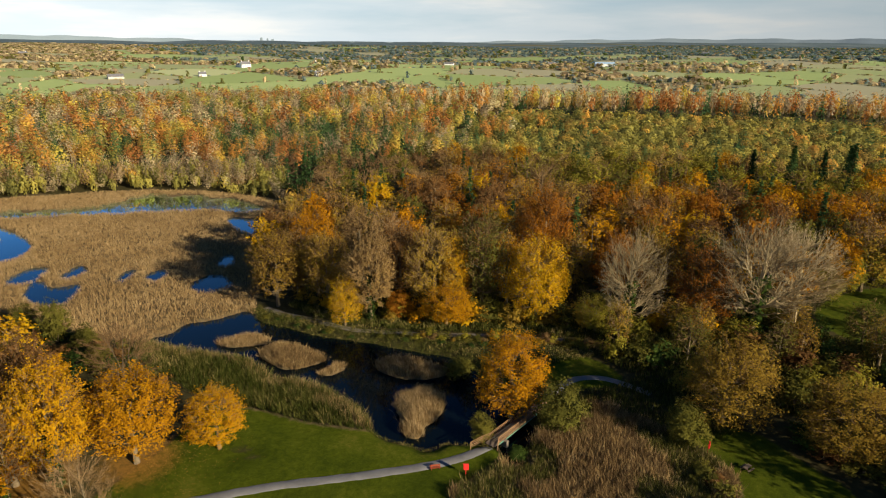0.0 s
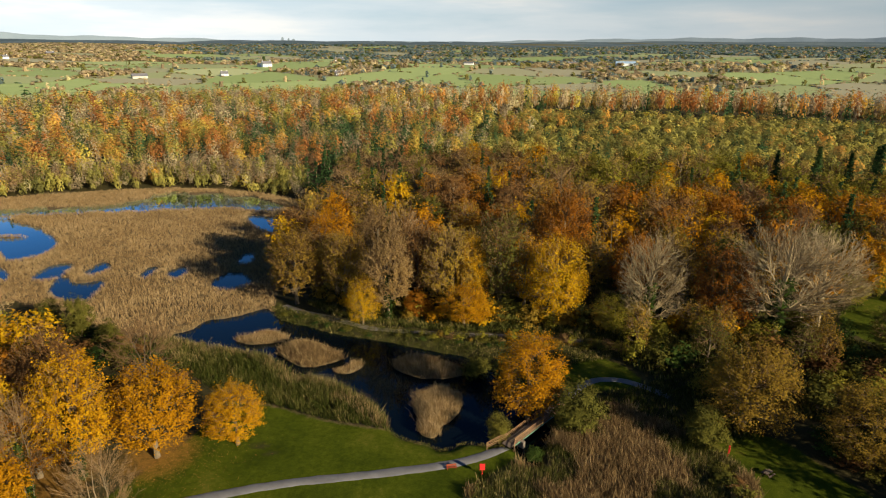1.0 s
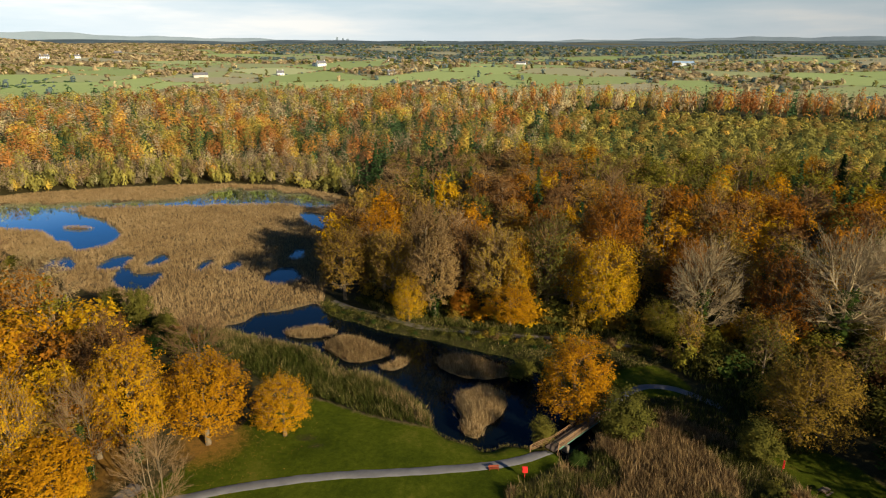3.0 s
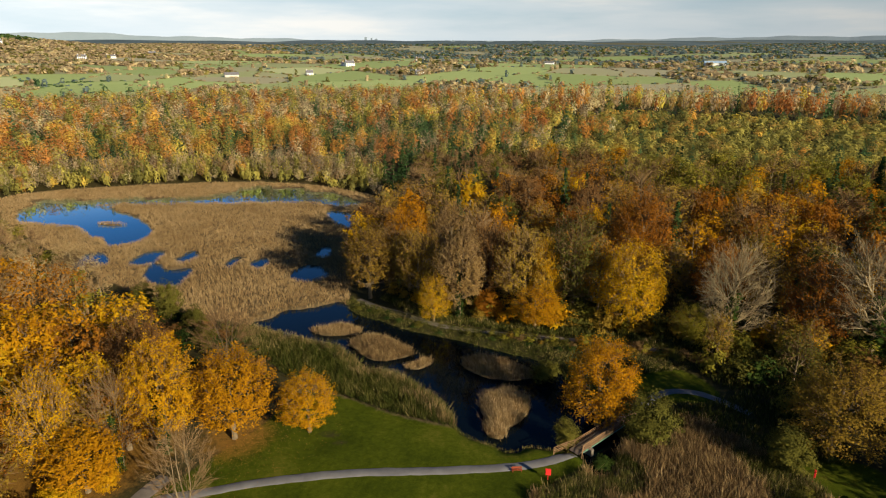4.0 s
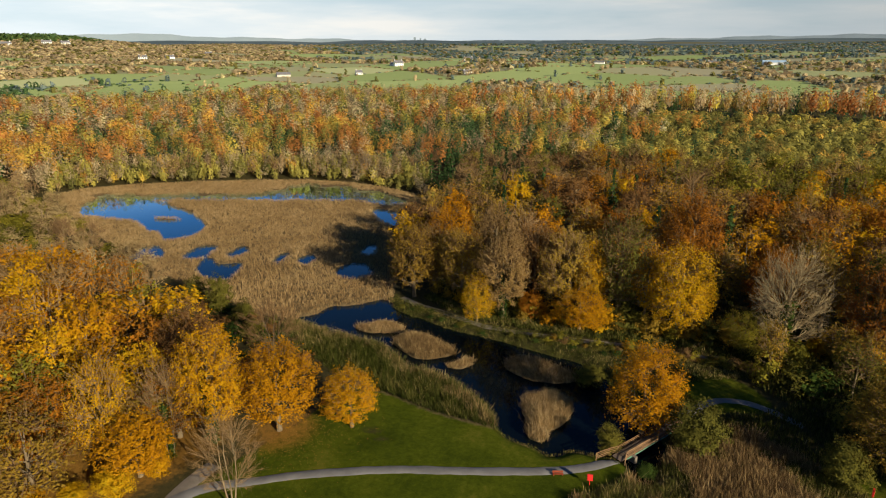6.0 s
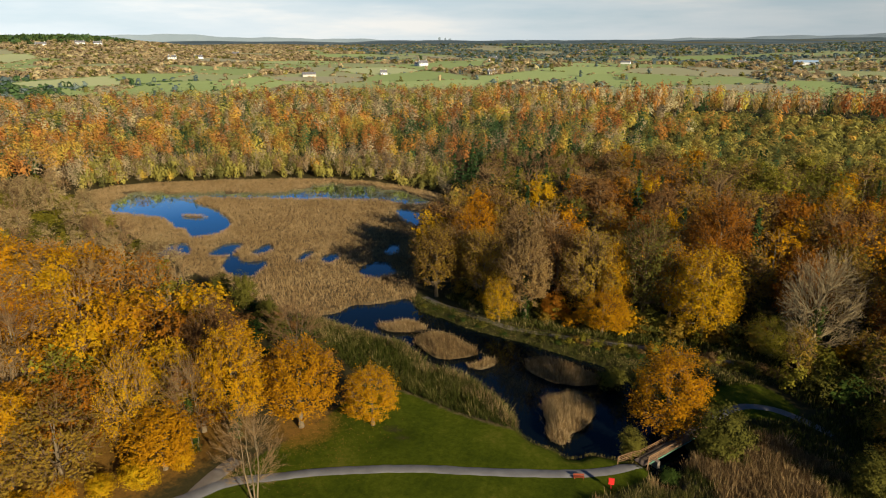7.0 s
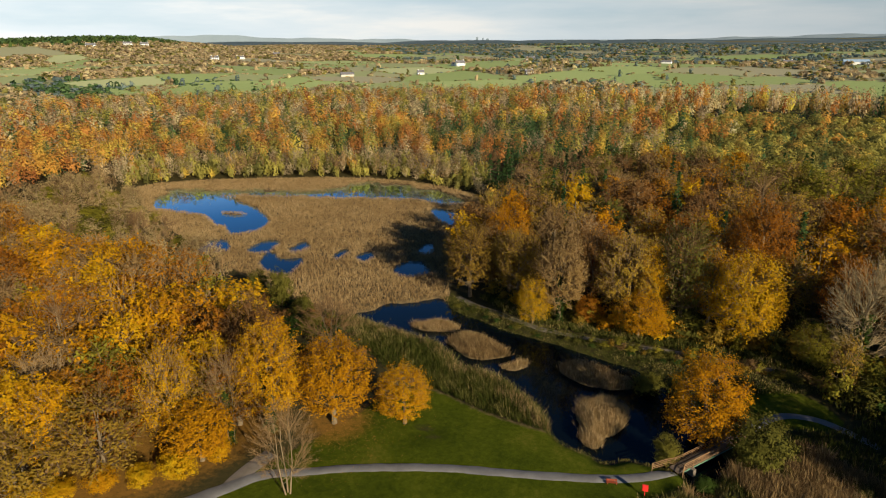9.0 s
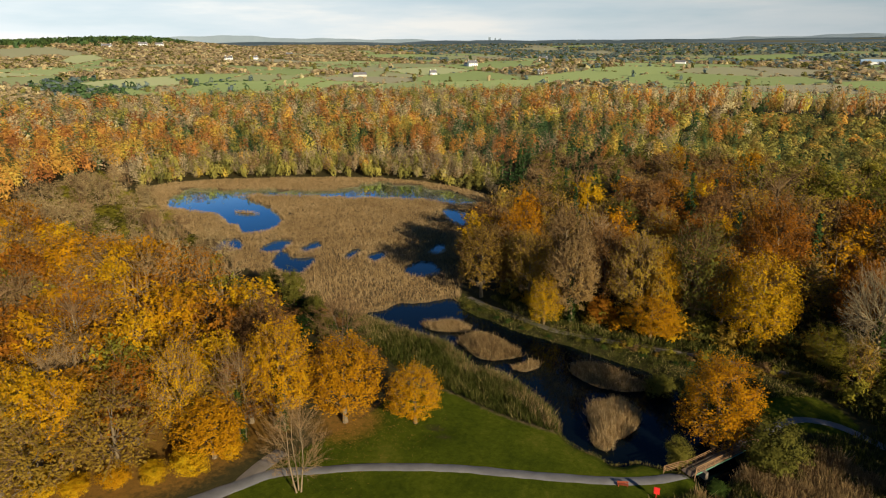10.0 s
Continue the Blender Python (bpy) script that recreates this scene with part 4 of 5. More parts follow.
def spots_in(poly, spacing, rng, keep=None):
    lo, hi = poly.min(0), poly.max(0)
    xs, ys = np.meshgrid(np.arange(lo[0], hi[0], spacing), np.arange(lo[1], hi[1], spacing))
    xs = (xs + (np.arange(xs.shape[0]) % 2)[:, None] * spacing / 2).ravel() + rng.uniform(-0.38, 0.38, xs.size) * spacing
    ys = ys.ravel() + rng.uniform(-0.38, 0.38, ys.size) * spacing
    ok = (signed(poly, xs, ys) < -1.0) & (shore(xs, ys) > 2.0)
    if keep is not None:
        ok &= keep(xs, ys)
    return xs[ok], ys[ok]


def free(x, y, room):
    return all((x - a) ** 2 + (y - b) ** 2 > (room + 0.45 * c) ** 2 for a, b, c in planted)


def pick(rng, table):
    u = rng.random()
    for weight, *what in table:
        u -= weight
        if u < 0:
            return what
    return table[-1][1:]


def in_view(x, y):
    a = np.degrees(np.arctan2(-x, y))
    return (a > -41) & (a < 61)


wood_rng = np.random.default_rng(21)
LABELS = {"beech": "{} autumn tree in the wood", "half": "{} half-bare tree in the wood", "bare": "leafless grey tree in the wood", "bush": "{} bush in the undergrowth", "pine": "dark green conifer in the wood"}
KIND_NAME = {"beech": "beech_tree", "half": "ash_tree", "bare": "bare_tree", "bush": "bush", "pine": "pine_tree"}


def stand(form, tone, x, y, h, w, group):
    kind = form.split("_")[0]
    plant(form, x, y, h, w, tone, KIND_NAME[kind], LABELS[kind].format(NAMES[tone]), group, "bush" if kind == "bush" else "tree")


xs, ys = spots_in(R_WOOD, 7.0, wood_rng, in_view)
for x, y in zip(xs, ys):
    if not free(x, y, 1.6):
        continue
    r = math.hypot(x, y)
    lod = "_fine" if r < 82 else "_near" if r < 100 else "_mid"
    edge = -float(signed(R_WOOD, np.array([x]), np.array([y]))[0])
    table = [(0.46, "beech", "gold"), (0.18, "beech", "orange"), (0.04, "beech", "ochre"), (0.06, "beech", "olive"), (0.08, "half", "orange"), (0.18, "half", "ochre")]
    if r > 88:
        table = [(0.20, "beech", "gold"), (0.16, "beech", "orange"), (0.16, "beech", "amber"), (0.05, "beech", "olive"), (0.20, "half", "orange"), (0.12, "half", "amber"), (0.07, "half", "tan"), (0.04, "bare", "tan")]
    if y < 67 and edge < 9:
        table = [(0.35, "half", "ochre"), (0.35, "beech", "gold"), (0.30, "beech", "olive")]
    kind, tone = pick(wood_rng, table)
    h = wood_rng.uniform(11.5, 18.0) * (0.75 if edge < 3 and y < 65 else 1)
    if kind == "bare" and lod == "_fine":
        kind, tone = "beech", "orange"
    stand(kind + lod, tone, x, y, h, wood_rng.uniform(9.5, 12.5), "trees of the west wood")
for x, y in [(-60, 58), (-64, 55), (-68, 52), (-72, 49), (-57, 63), (-76, 47), (-62, 60)]:
    plant("bush_near", x, y, wood_rng.uniform(3, 5), wood_rng.uniform(4.5, 6), "gold", "bush", "yellow-green bush at the wood's foot", "bushes at the wood's foot", "bush")

xs, ys = spots_in(WOOD_EAST, 10.2, wood_rng, in_view)
for x, y in zip(xs, ys):
    r, a = math.hypot(x, y), math.degrees(math.atan2(-x, y))
    if not free(x, y, 2.0):
        continue
    lod = "_near" if r < 150 and x < 45 else "_mid" if r < 205 else "_light"
    if r > 210 and 3 < a < 22:
        table = [(0.35, "pine", "pine"), (0.30, "bare", "tan"), (0.2, "half", "tan"), (0.15, "beech", "olive")]
    elif r > 235 and a < -6:
        table = [(0.45, "beech", "olive"), (0.12, "beech", "amber"), (0.22, "half", "olive"), (0.15, "half", "ochre"), (0.06, "pine", "pine")]
    else:
        table = [(0.16, "beech", "orange"), (0.12, "beech", "gold"), (0.10, "beech", "amber"), (0.05, "beech", "russet"), (0.14, "half", "russet"), (0.11, "half", "amber"), (0.07, "half", "tan"), (0.14, "half", "ochre"), (0.02, "bare", "tan"), (0.04, "pine", "pine"), (0.05, "beech", "moss")]
    kind, tone = pick(wood_rng, table)
    if kind in ("pine", "bare") and lod == "_near":
        lod = "_mid"
    h = wood_rng.uniform(16, 21) if a > 12 and r < 230 else wood_rng.uniform(13, 20) if r < 220 else wood_rng.uniform(11, 17)
    stand(kind + lod, tone, x, y, h, wood_rng.uniform(9.5, 12.5) if kind != "pine" else wood_rng.uniform(5, 7), "trees of the east wood")

xs, ys = spots_in(SCRUB_EAST, 5.2, wood_rng, in_view)
for x, y in zip(xs, ys):
    if free(x, y, 1.5):
        kind, tone = pick(wood_rng, [(0.30, "bush", "moss"), (0.20, "bush", "olive"), (0.16, "bush", "ivy"), (0.08, "bush", "russet"), (0.14, "half", "ochre"), (0.12, "half", "moss")])
        h = wood_rng.uniform(4, 8) if kind == "bush" else wood_rng.uniform(9, 13)
        stand(kind + "_mid", tone, x, y, h, wood_rng.uniform(5, 7.5), "scrub by the mown grass")
xs, ys = spots_in(SCRUB_WEST, 5.6, wood_rng, in_view)
for x, y in zip(xs, ys):
    kind, tone = pick(wood_rng, [(0.40, "bush", "olive"), (0.15, "bush", "moss"), (0.15, "bush", "straw"), (0.14, "bare", "tan"), (0.16, "half", "straw")])
    h = wood_rng.uniform(3, 6) if kind == "bush" else wood_rng.uniform(8, 11)
    stand(kind + "_mid", tone, x, y, h, wood_rng.uniform(5.5, 8.5), "willow scrub by the lake")
for x, y in zip(np.linspace(-40, 28, 26), np.interp(np.linspace(-40, 28, 26), [-42, -36, -28, -18, -10, 8, 28], [130, 127, 122, 119, 116.8, 114.5, 115.5])):
    x, y = x + wood_rng.normal() * 0.8, y + wood_rng.normal() * 0.7
    tone = ["moss", "tan", "moss", "ivy"][int(wood_rng.integers(4))]
    if shore(np.array([x]), np.array([y]))[0] > 0.4:
        plant("bush_mid", x, y, wood_rng.uniform(0.5, 1.1), wood_rng.uniform(1.6, 3.0), tone, "bush", NAMES[tone] + " low bush on the bank", "bushes on the bank", "bush")

for x in np.linspace(-8, 34, 34):
    y = float(np.interp(x, [-9.4, 0.5, 10.2, 18.6, 25.6, 36], [119.6, 119.0, 118.5, 117.3, 116.5, 113])) - wood_rng.uniform(1.0, 3.4)
    tone = pick(wood_rng, [(0.34, "moss"), (0.22, "ochre"), (0.22, "tan"), (0.22, "olive")])[0]
    tall = wood_rng.uniform(1.0, 2.6)
    if shore(np.array([x]), np.array([y]))[0] > 0.8:
        plant("bush_mid", x, y, tall, tall * wood_rng.uniform(1.1, 1.7), tone, "bush", NAMES[tone] + " bush between the bank path and the water", "bushes on the bank", "bush")

MID_SCRUB = rounded([(-96, 124), (-84, 104), (-67, 98), (-58, 88), (-50, 86), (-44, 95), (-54, 103), (-64, 114), (-72, 117)], 1)
xs, ys = spots_in(MID_SCRUB, 3.6, wood_rng)
for x, y in zip(xs, ys):
    tone = pick(wood_rng, [(0.35, "moss"), (0.3, "ivy"), (0.35, "russet")])[0]
    stand("bush_mid", tone, x, y, wood_rng.uniform(1.5, 3.6), wood_rng.uniform(3.5, 5.5), "scrub between wood and reeds")
for x, y, h, w in [(-72, 112, 6, 5.5), (-80, 116, 10, 6.5), (-66, 106, 4.5, 5), (-90, 121, 7, 6)]:
    plant("bush_near", x, y, h, w, "moss", "willow_tree", "pale olive willow between wood and reeds", "willows by the reeds")
bank_x = np.concatenate([np.linspace(-34, -16, 6), np.linspace(-13, 62, 50)])
for x in bank_x:
    y = float(np.interp(x, [-40, -28, -10, 8, 26, 45, 62], [137, 129.5, 124.5, 123, 121.5, 118, 114])) + wood_rng.uniform(0, 4)
    tone = pick(wood_rng, [(0.20, "gold"), (0.28, "olive"), (0.08, "orange"), (0.24, "moss"), (0.20, "ochre")])[0]
    tall = wood_rng.uniform(2.0, 4.0) if x < -14 else wood_rng.uniform(3.0, 7.0)
    plant("bush_mid", x, y + (2.5 if x < -14 else 0.0), tall, tall * wood_rng.uniform(0.8, 1.2), tone, "bush", NAMES[tone] + " undergrowth at the foot of the grove", "undergrowth of the grove", "bush")
# Unseen trees added beyond the right edge to shade the lower right.
SHADE_WOOD = rounded([(50, 38), (60, 54), (76, 71), (108, 103), (160, 155), (200, 188), (240, 150), (140, 40), (80, 10)], 1)
xs, ys = spots_in(SHADE_WOOD, 9.5, wood_rng, lambda x, y: ~in_view(x, y))
for x, y in zip(xs, ys):
    stand("beech_light", "orange", x, y, wood_rng.uniform(12, 16), wood_rng.uniform(9, 12), "trees of the south wood")
for x, y, h in [(90, 136.5, 9), (97, 141, 11), (104, 145, 12), (111, 149, 13), (119, 147, 12)]:
    plant("oak_near", x, y, h, h * 0.95, "olive", "maple_tree", "yellow-green maple above the shaded lawn", "maples above the lawn")
BRAMBLES = [rounded([(54, 88), (53, 83), (56, 76), (61, 68), (48, 54), (58, 54), (70, 66), (66, 82)], 1), rounded([(29, 60), (37, 64), (40.5, 71), (40, 80), (36, 79), (35, 71)], 1)]
for poly in BRAMBLES:
    xs, ys = spots_in(poly, 3.0, wood_rng)
    for x, y in zip(xs, ys):
        tone = pick(wood_rng, [(0.45, "moss"), (0.40, "ivy"), (0.15, "russet")])[0]
        stand("bush_mid", tone, x, y, wood_rng.uniform(1.3, 2.8), wood_rng.uniform(3.5, 5.0), "brambles by the mown grass")

# ---------------------------------------------------------------- far woods and hedges: many trees in one
far_rng = np.random.default_rng(33)


def far_template(n, size, w, h, base, power, cone=False):
    out = []
    for _ in range(5):
        if cone:
            z = far_rng.random(n) ** 1.3
            a, r = far_rng.uniform(0, 6.283, n), (1 - z) ** 0.8 * w / 2 * far_rng.uniform(0.6, 1.1, n)
            s = np.column_stack([np.cos(a) * r, np.sin(a) * r, base * h + z * h * (1 - base)])
        else:
            s = crown_spots(far_rng, n, w, h, base, power)
        out.append(leaves(far_rng, s, 1, 0.2, size, 0.3, 0.5, 0.16))
    return out


FAR_FORMS = {
    "round": far_template(230, 0.60, 8.4, 14.0, 0.24, 4.6),
    "thin": far_template(170, 0.50, 7.6, 14.0, 0.16, 3.4),
    "cone": far_template(150, 0.70, 5.6, 15.0, 0.10, 2.8, True),
    "low": far_template(110, 0.72, 7.6, 7.0, -0.05, 3.0),
    "round_far": far_template(100, 0.92, 8.4, 14.0, 0.24, 4.6),
    "thin_far": far_template(90, 0.80, 7.6, 14.0, 0.16, 3.4),
    "cone_far": far_template(80, 0.95, 5.6, 15.0, 0.10, 2.8, True),
    "low_far": far_template(64, 1.0, 7.6, 7.0, -0.05, 3.0),
    "hedge": far_template(11, 2.1, 5.6, 4.5, 0.0, 4.0),
}
far_sets = {}


def far_tree(form, tone, x, y, z, sw, sh):
    if form != "hedge" and math.hypot(x, y) > 395:
        form += "_far"
    far_sets.setdefault(tone, []).append((form, x, y, z, sw, sh, far_rng.random()))


xs, ys = spots_in(np.array([(-640.0, -10), (640.0, -10), (640.0, 660), (-640.0, 660)]), 7.3, far_rng,
                  lambda x, y: in_view(x, y) & (np.hypot(x, y) > 250) & (np.hypot(x, y) < 640) & (signed(WOOD_EAST, x, y) > 2) & (signed(R_WOOD, x, y) > 2) & (signed(SCRUB_WEST, x, y) > 2) & (signed(R_LAKE, x, y) > 5))
zs, d_l = ground_z(xs, ys), signed(R_LAKE, xs, ys)
patch = wobble(xs, ys, 26, 4.0)
for x, y, z, dl, pt in zip(xs, ys, zs, d_l, patch):
    r, a = math.hypot(x, y), math.degrees(math.atan2(-x, y))
    s = far_rng.uniform(0.85, 1.15)
    a += 3.5 * pt + 3.0 * far_rng.normal()
    if a < -2 and 290 < r < 514:
        form, tone = pick(far_rng, [(0.40, "low", "olive"), (0.36, "low", "moss"), (0.06, "low", "gold"), (0.12, "thin", "ochre"), (0.06, "cone", "pine")])
        far_tree(form, tone, x, y, z, s * 1.05, s * (1.1 if form == "low" else 0.75))
    elif a < 9 and r > 556:
        if r > 590:
            far_tree("low", "moss", x, y, z, s, s)
    elif a < 9 and r > 514:
        form, tone = pick(far_rng, [(0.30, "thin", "straw"), (0.22, "thin", "ochre"), (0.14, "round", "orange"), (0.12, "round", "tan"), (0.16, "cone", "pine"), (0.06, "round", "gold")])
        far_tree(form, tone, x, y, z, s * 0.9, s * 1.65)
    elif dl < 26:
        form, tone = pick(far_rng, [(0.30, "low", "olive"), (0.38, "thin", "tan"), (0.06, "low", "gold"), (0.14, "low", "moss"), (0.12, "thin", "russet")])
        far_tree(form, tone, x, y, z, s, s * (0.95 if form == "low" else 0.7))
    elif r > 440 + 40 * pt:
        form, tone = pick(far_rng, [(0.26, "thin", "straw"), (0.24, "thin", "tan"), (0.20, "cone", "pine"), (0.12, "round", "olive"), (0.12, "round", "orange"), (0.06, "round", "gold")])
        far_tree(form, tone, x, y, z, s, s * 1.2)
    elif 5 < a < 20:
        form, tone = pick(far_rng, [(0.50, "cone", "pine"), (0.20, "thin", "tan"), (0.10, "round", "olive"), (0.12, "round", "orange"), (0.08, "thin", "russet")])
        far_tree(form, tone, x, y, z, s, s * 1.05)
    elif a > 44:
        form, tone = pick(far_rng, [(0.30, "round", "orange"), (0.25, "round", "amber"), (0.15, "round", "gold"), (0.17, "cone", "pine"), (0.13, "thin", "tan")])
        far_tree(form, tone, x, y, z, s, s * 1.05)
    else:
        table = [(0.12, "round", "orange"), (0.17, "round", "amber"), (0.10, "round", "gold"), (0.24, "cone", "pine"), (0.12, "thin", "tan"), (0.13, "thin", "straw"), (0.12, "round", "olive")] if pt > -0.25 else [(0.50, "cone", "pine"), (0.22, "round", "olive"), (0.14, "round", "orange"), (0.14, "thin", "tan")]
        form, tone = pick(far_rng, table)
        far_tree(form, tone, x, y, z, s, s * 1.05)

# dense willow and birch scrub along the far shore
shore_rng = np.random.default_rng(91)
xs, ys = spots_in(np.array([(-290.0, 120), (-30.0, 120), (-30.0, 300), (-290.0, 300)]), 3.9, shore_rng,
                  lambda x, y: in_view(x, y) & (signed(WOOD_EAST, x, y) > 1) & (signed(R_WOOD, x, y) > 3) & (signed(SCRUB_WEST, x, y) > 1) & (signed(R_LAKE, x, y) > 0.5) & (signed(R_LAKE, x, y) < 27) & (y > 150))
for x, y, z, dl in zip(xs, ys, ground_z(xs, ys), signed(R_LAKE, xs, ys)):
    form, tone = pick(far_rng, [(0.38, "low", "olive"), (0.26, "thin", "tan"), (0.07, "low", "gold"), (0.06, "thin", "straw"), (0.09, "low", "moss"), (0.14, "thin", "russet")])
    tall = 0.70 + 0.80 * min(1, dl / 8)
    far_tree(form, tone, x, y, z, far_rng.uniform(0.5, 0.75), tall * far_rng.uniform(0.75, 1.15) * (0.62 if form == "thin" else 1.0))

# hedges, copses and hedgerow trees between the fields
NH = 420000
hr = np.sqrt(far_rng.uniform(640 ** 2, 3000 ** 2, NH))
ha = np.radians(far_rng.uniform(-41, 61, NH))
hx, hy = -np.sin(ha) * hr, np.cos(ha) * hr
hi, he = field_at(hx, hy)
roll = far_rng.random(NH)
west = np.degrees(ha) > 24 + 4 * wobble(hx, hy, 90, 6.0)
dense = np.where(west & (hr < 1750), 0.26, np.where(hr < 1000, 0.16, 0.085))
hedge_line = he < 1.3 + hr * 0.0004
chosen = (SITE_WOOD[hi] & (roll < dense)) | (hedge_line & (roll < np.where(hr < 1400, 0.6, 0.14)))
hx, hy, hr, hi, west, hedge_line = hx[chosen], hy[chosen], hr[chosen], hi[chosen], west[chosen], hedge_line[chosen]
hz = far_rise(hx, hy) + 0.6
drift = wobble(hx, hy, 130, 2.0)
for x, y, z, r, i, w, line, dr in zip(hx, hy, hz, hr, hi, west, hedge_line, drift):
    big = 1 + r / 2200
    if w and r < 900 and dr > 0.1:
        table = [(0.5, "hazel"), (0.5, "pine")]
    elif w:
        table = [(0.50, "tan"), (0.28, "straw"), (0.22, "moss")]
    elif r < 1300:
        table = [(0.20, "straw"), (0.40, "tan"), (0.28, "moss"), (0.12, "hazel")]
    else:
        # Farther hedges mostly take the haze-tinted palette.
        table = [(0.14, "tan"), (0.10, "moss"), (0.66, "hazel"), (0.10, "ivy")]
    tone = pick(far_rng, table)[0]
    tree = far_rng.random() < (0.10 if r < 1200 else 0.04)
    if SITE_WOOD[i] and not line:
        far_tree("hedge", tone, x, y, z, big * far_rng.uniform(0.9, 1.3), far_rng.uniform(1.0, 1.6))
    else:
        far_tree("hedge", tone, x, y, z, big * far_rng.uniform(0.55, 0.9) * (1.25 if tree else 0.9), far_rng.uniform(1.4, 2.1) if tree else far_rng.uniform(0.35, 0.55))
for k in range(1500):
    a = far_rng.uniform(40.5, 61)
    r = 1750 + far_rng.normal() * 70
    x, y = -math.sin(radians(a)) * r, math.cos(radians(a)) * r
    far_tree("hedge", "ivy" if far_rng.random() < 0.6 else "pine", x, y, float(far_rise(np.array([x]), np.array([y]))[0]), far_rng.uniform(1.8, 2.8), far_rng.uniform(2.6, 4.0) * min(1, 0.4 + (a - 40.5) / 6))

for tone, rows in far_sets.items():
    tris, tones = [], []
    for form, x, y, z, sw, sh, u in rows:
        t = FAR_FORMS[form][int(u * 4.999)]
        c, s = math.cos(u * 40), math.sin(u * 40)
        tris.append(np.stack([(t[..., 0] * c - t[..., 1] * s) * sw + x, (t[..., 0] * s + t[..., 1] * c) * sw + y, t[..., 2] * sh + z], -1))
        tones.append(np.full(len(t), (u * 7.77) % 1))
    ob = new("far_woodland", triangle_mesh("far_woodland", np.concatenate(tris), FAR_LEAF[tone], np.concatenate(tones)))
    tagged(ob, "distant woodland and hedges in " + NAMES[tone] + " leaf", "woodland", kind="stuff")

# ---------------------------------------------------------------- reeds
reed_rng = np.random.default_rng(44)


def reeds(name, poly, per_m2, blades, height, width, mat, label, keep=None, tone=(0.3, 0.9), ruffle=1.0, wild=0.16):
    lo, hi = poly.min(0), poly.max(0)
    n = int((hi[0] - lo[0]) * (hi[1] - lo[1]) * per_m2)
    x, y = reed_rng.uniform(lo[0], hi[0], n), reed_rng.uniform(lo[1], hi[1], n)
    ok = (signed(poly, x, y) < 0) & (shore(x, y) > -0.25)
    if keep is not None:
        ok &= keep(x, y)
    x, y = x[ok], y[ok]
    n = len(x)
    root = np.repeat(np.column_stack([x, y, ground_z(x, y) - 0.1]), blades, 0)
    m = len(root)
    off = reed_rng.normal(size=(m, 2)) * 0.20
    root[:, :2] += off
    clump = np.repeat(reed_rng.normal(size=n), blades)
    tall = height * reed_rng.uniform(0.65, 1.15, m) * np.clip(0.90 + ruffle * (0.16 * patchy(root[:, 0], root[:, 1], 4.0, 1.0) + 0.17 * clump + 0.20 * patchy(root[:, 0], root[:, 1], 1.2, 3.0)), 0.3, 1.5)
    lean = off * 0.8 + reed_rng.normal(size=(m, 2)) * wild + (-0.06, 0.03)
    tip = root + np.column_stack([lean * tall[:, None], tall])
    a = reed_rng.uniform(0, 6.283, m)
    side = np.column_stack([np.cos(a), np.sin(a), np.zeros(m)]) * width * reed_rng.uniform(0.6, 1.3, m)[:, None]
    mid = root * 0.45 + tip * 0.55
    tri = np.stack([root, mid + side, tip], 1)
    tones = np.clip(tone[0] + (tone[1] - tone[0]) * (0.5 + 0.32 * patchy(root[:, 0], root[:, 1], 9.0, 2.5) + 0.30 * patchy(root[:, 0], root[:, 1], 2.2, 0.5) + 0.30 * clump), 0, 1)
    return tagged(new(name, triangle_mesh(name, tri, mat, tones)), label, "reeds", kind="stuff")


far_bed = R_LAKE
reeds("reed_bed", far_bed, 5.5, 3, 1.2, 0.085, REED, "wide bed of pale brown dead reeds round blue pools", tone=(0.42, 0.9), ruffle=0.45)
reeds("reed_edge", R_BELT, 10, 5, 1.7, 0.045, REED, "straw-coloured reeds along the water's edge", keep=lambda x, y: shore(x, y) + 1.5 * wobble(x, y, 2.0, 1.0) < 2.6, tone=(0.1, 0.8))
reeds("reed_belt", R_BELT, 16, 5, 1.5, 0.085, REED_GREEN, "belt of olive and straw-coloured reeds beside the lawn", tone=(-0.7, 0.5), ruffle=1.4, wild=0.3)
for poly in list(R_ISLANDS.values())[:5]:
    reeds("reed_island", poly, 30, 5, 1.4, 0.06, REED, "straw-coloured reed island in the channel", tone=(-0.15, 0.85), ruffle=0.9, wild=0.24)
reeds("lawn_edge", rounded([(-16, 90), (-9, 86), (-2, 83), (9, 84), (10, 77), (6, 77), (8, 80), (-2, 79), (-9, 82)], 1), 14, 4, 0.6, 0.06, REED_GREEN, "tufts of rank grass where the lawn meets the water", keep=lambda x, y: shore(x, y) + 0.6 * patchy(x, y, 1.5, 4.0) < 0.7, tone=(0.0, 0.7))
reeds("bank_grass", rounded([(-47, 137), (-30, 126), (-10, 120), (8, 118), (28, 116), (37, 111), (20, 107), (8, 96), (-2, 106), (-20, 112), (-42, 121)], 1), 12, 5, 0.55, 0.07, REED_GREEN, "rough olive grass on the wooded bank", tone=(-0.2, 0.6))
reeds("undergrowth", SCRUB_EAST, 1.6, 5, 1.3, 0.22, REED_GREEN, "brambles and rough undergrowth under the trees", tone=(0.0, 0.5))
reeds("rough_grass", rounded([(16, 92), (28, 99), (40, 101), (52, 92), (46, 83), (38, 84), (28, 92)], 1), 5, 4, 1.1, 0.12, REED_GREEN, "rough grass and brambles beside the path", keep=lambda x, y: signed(R_LAWNS[2], x, y) > 0.5, tone=(0.0, 0.5))
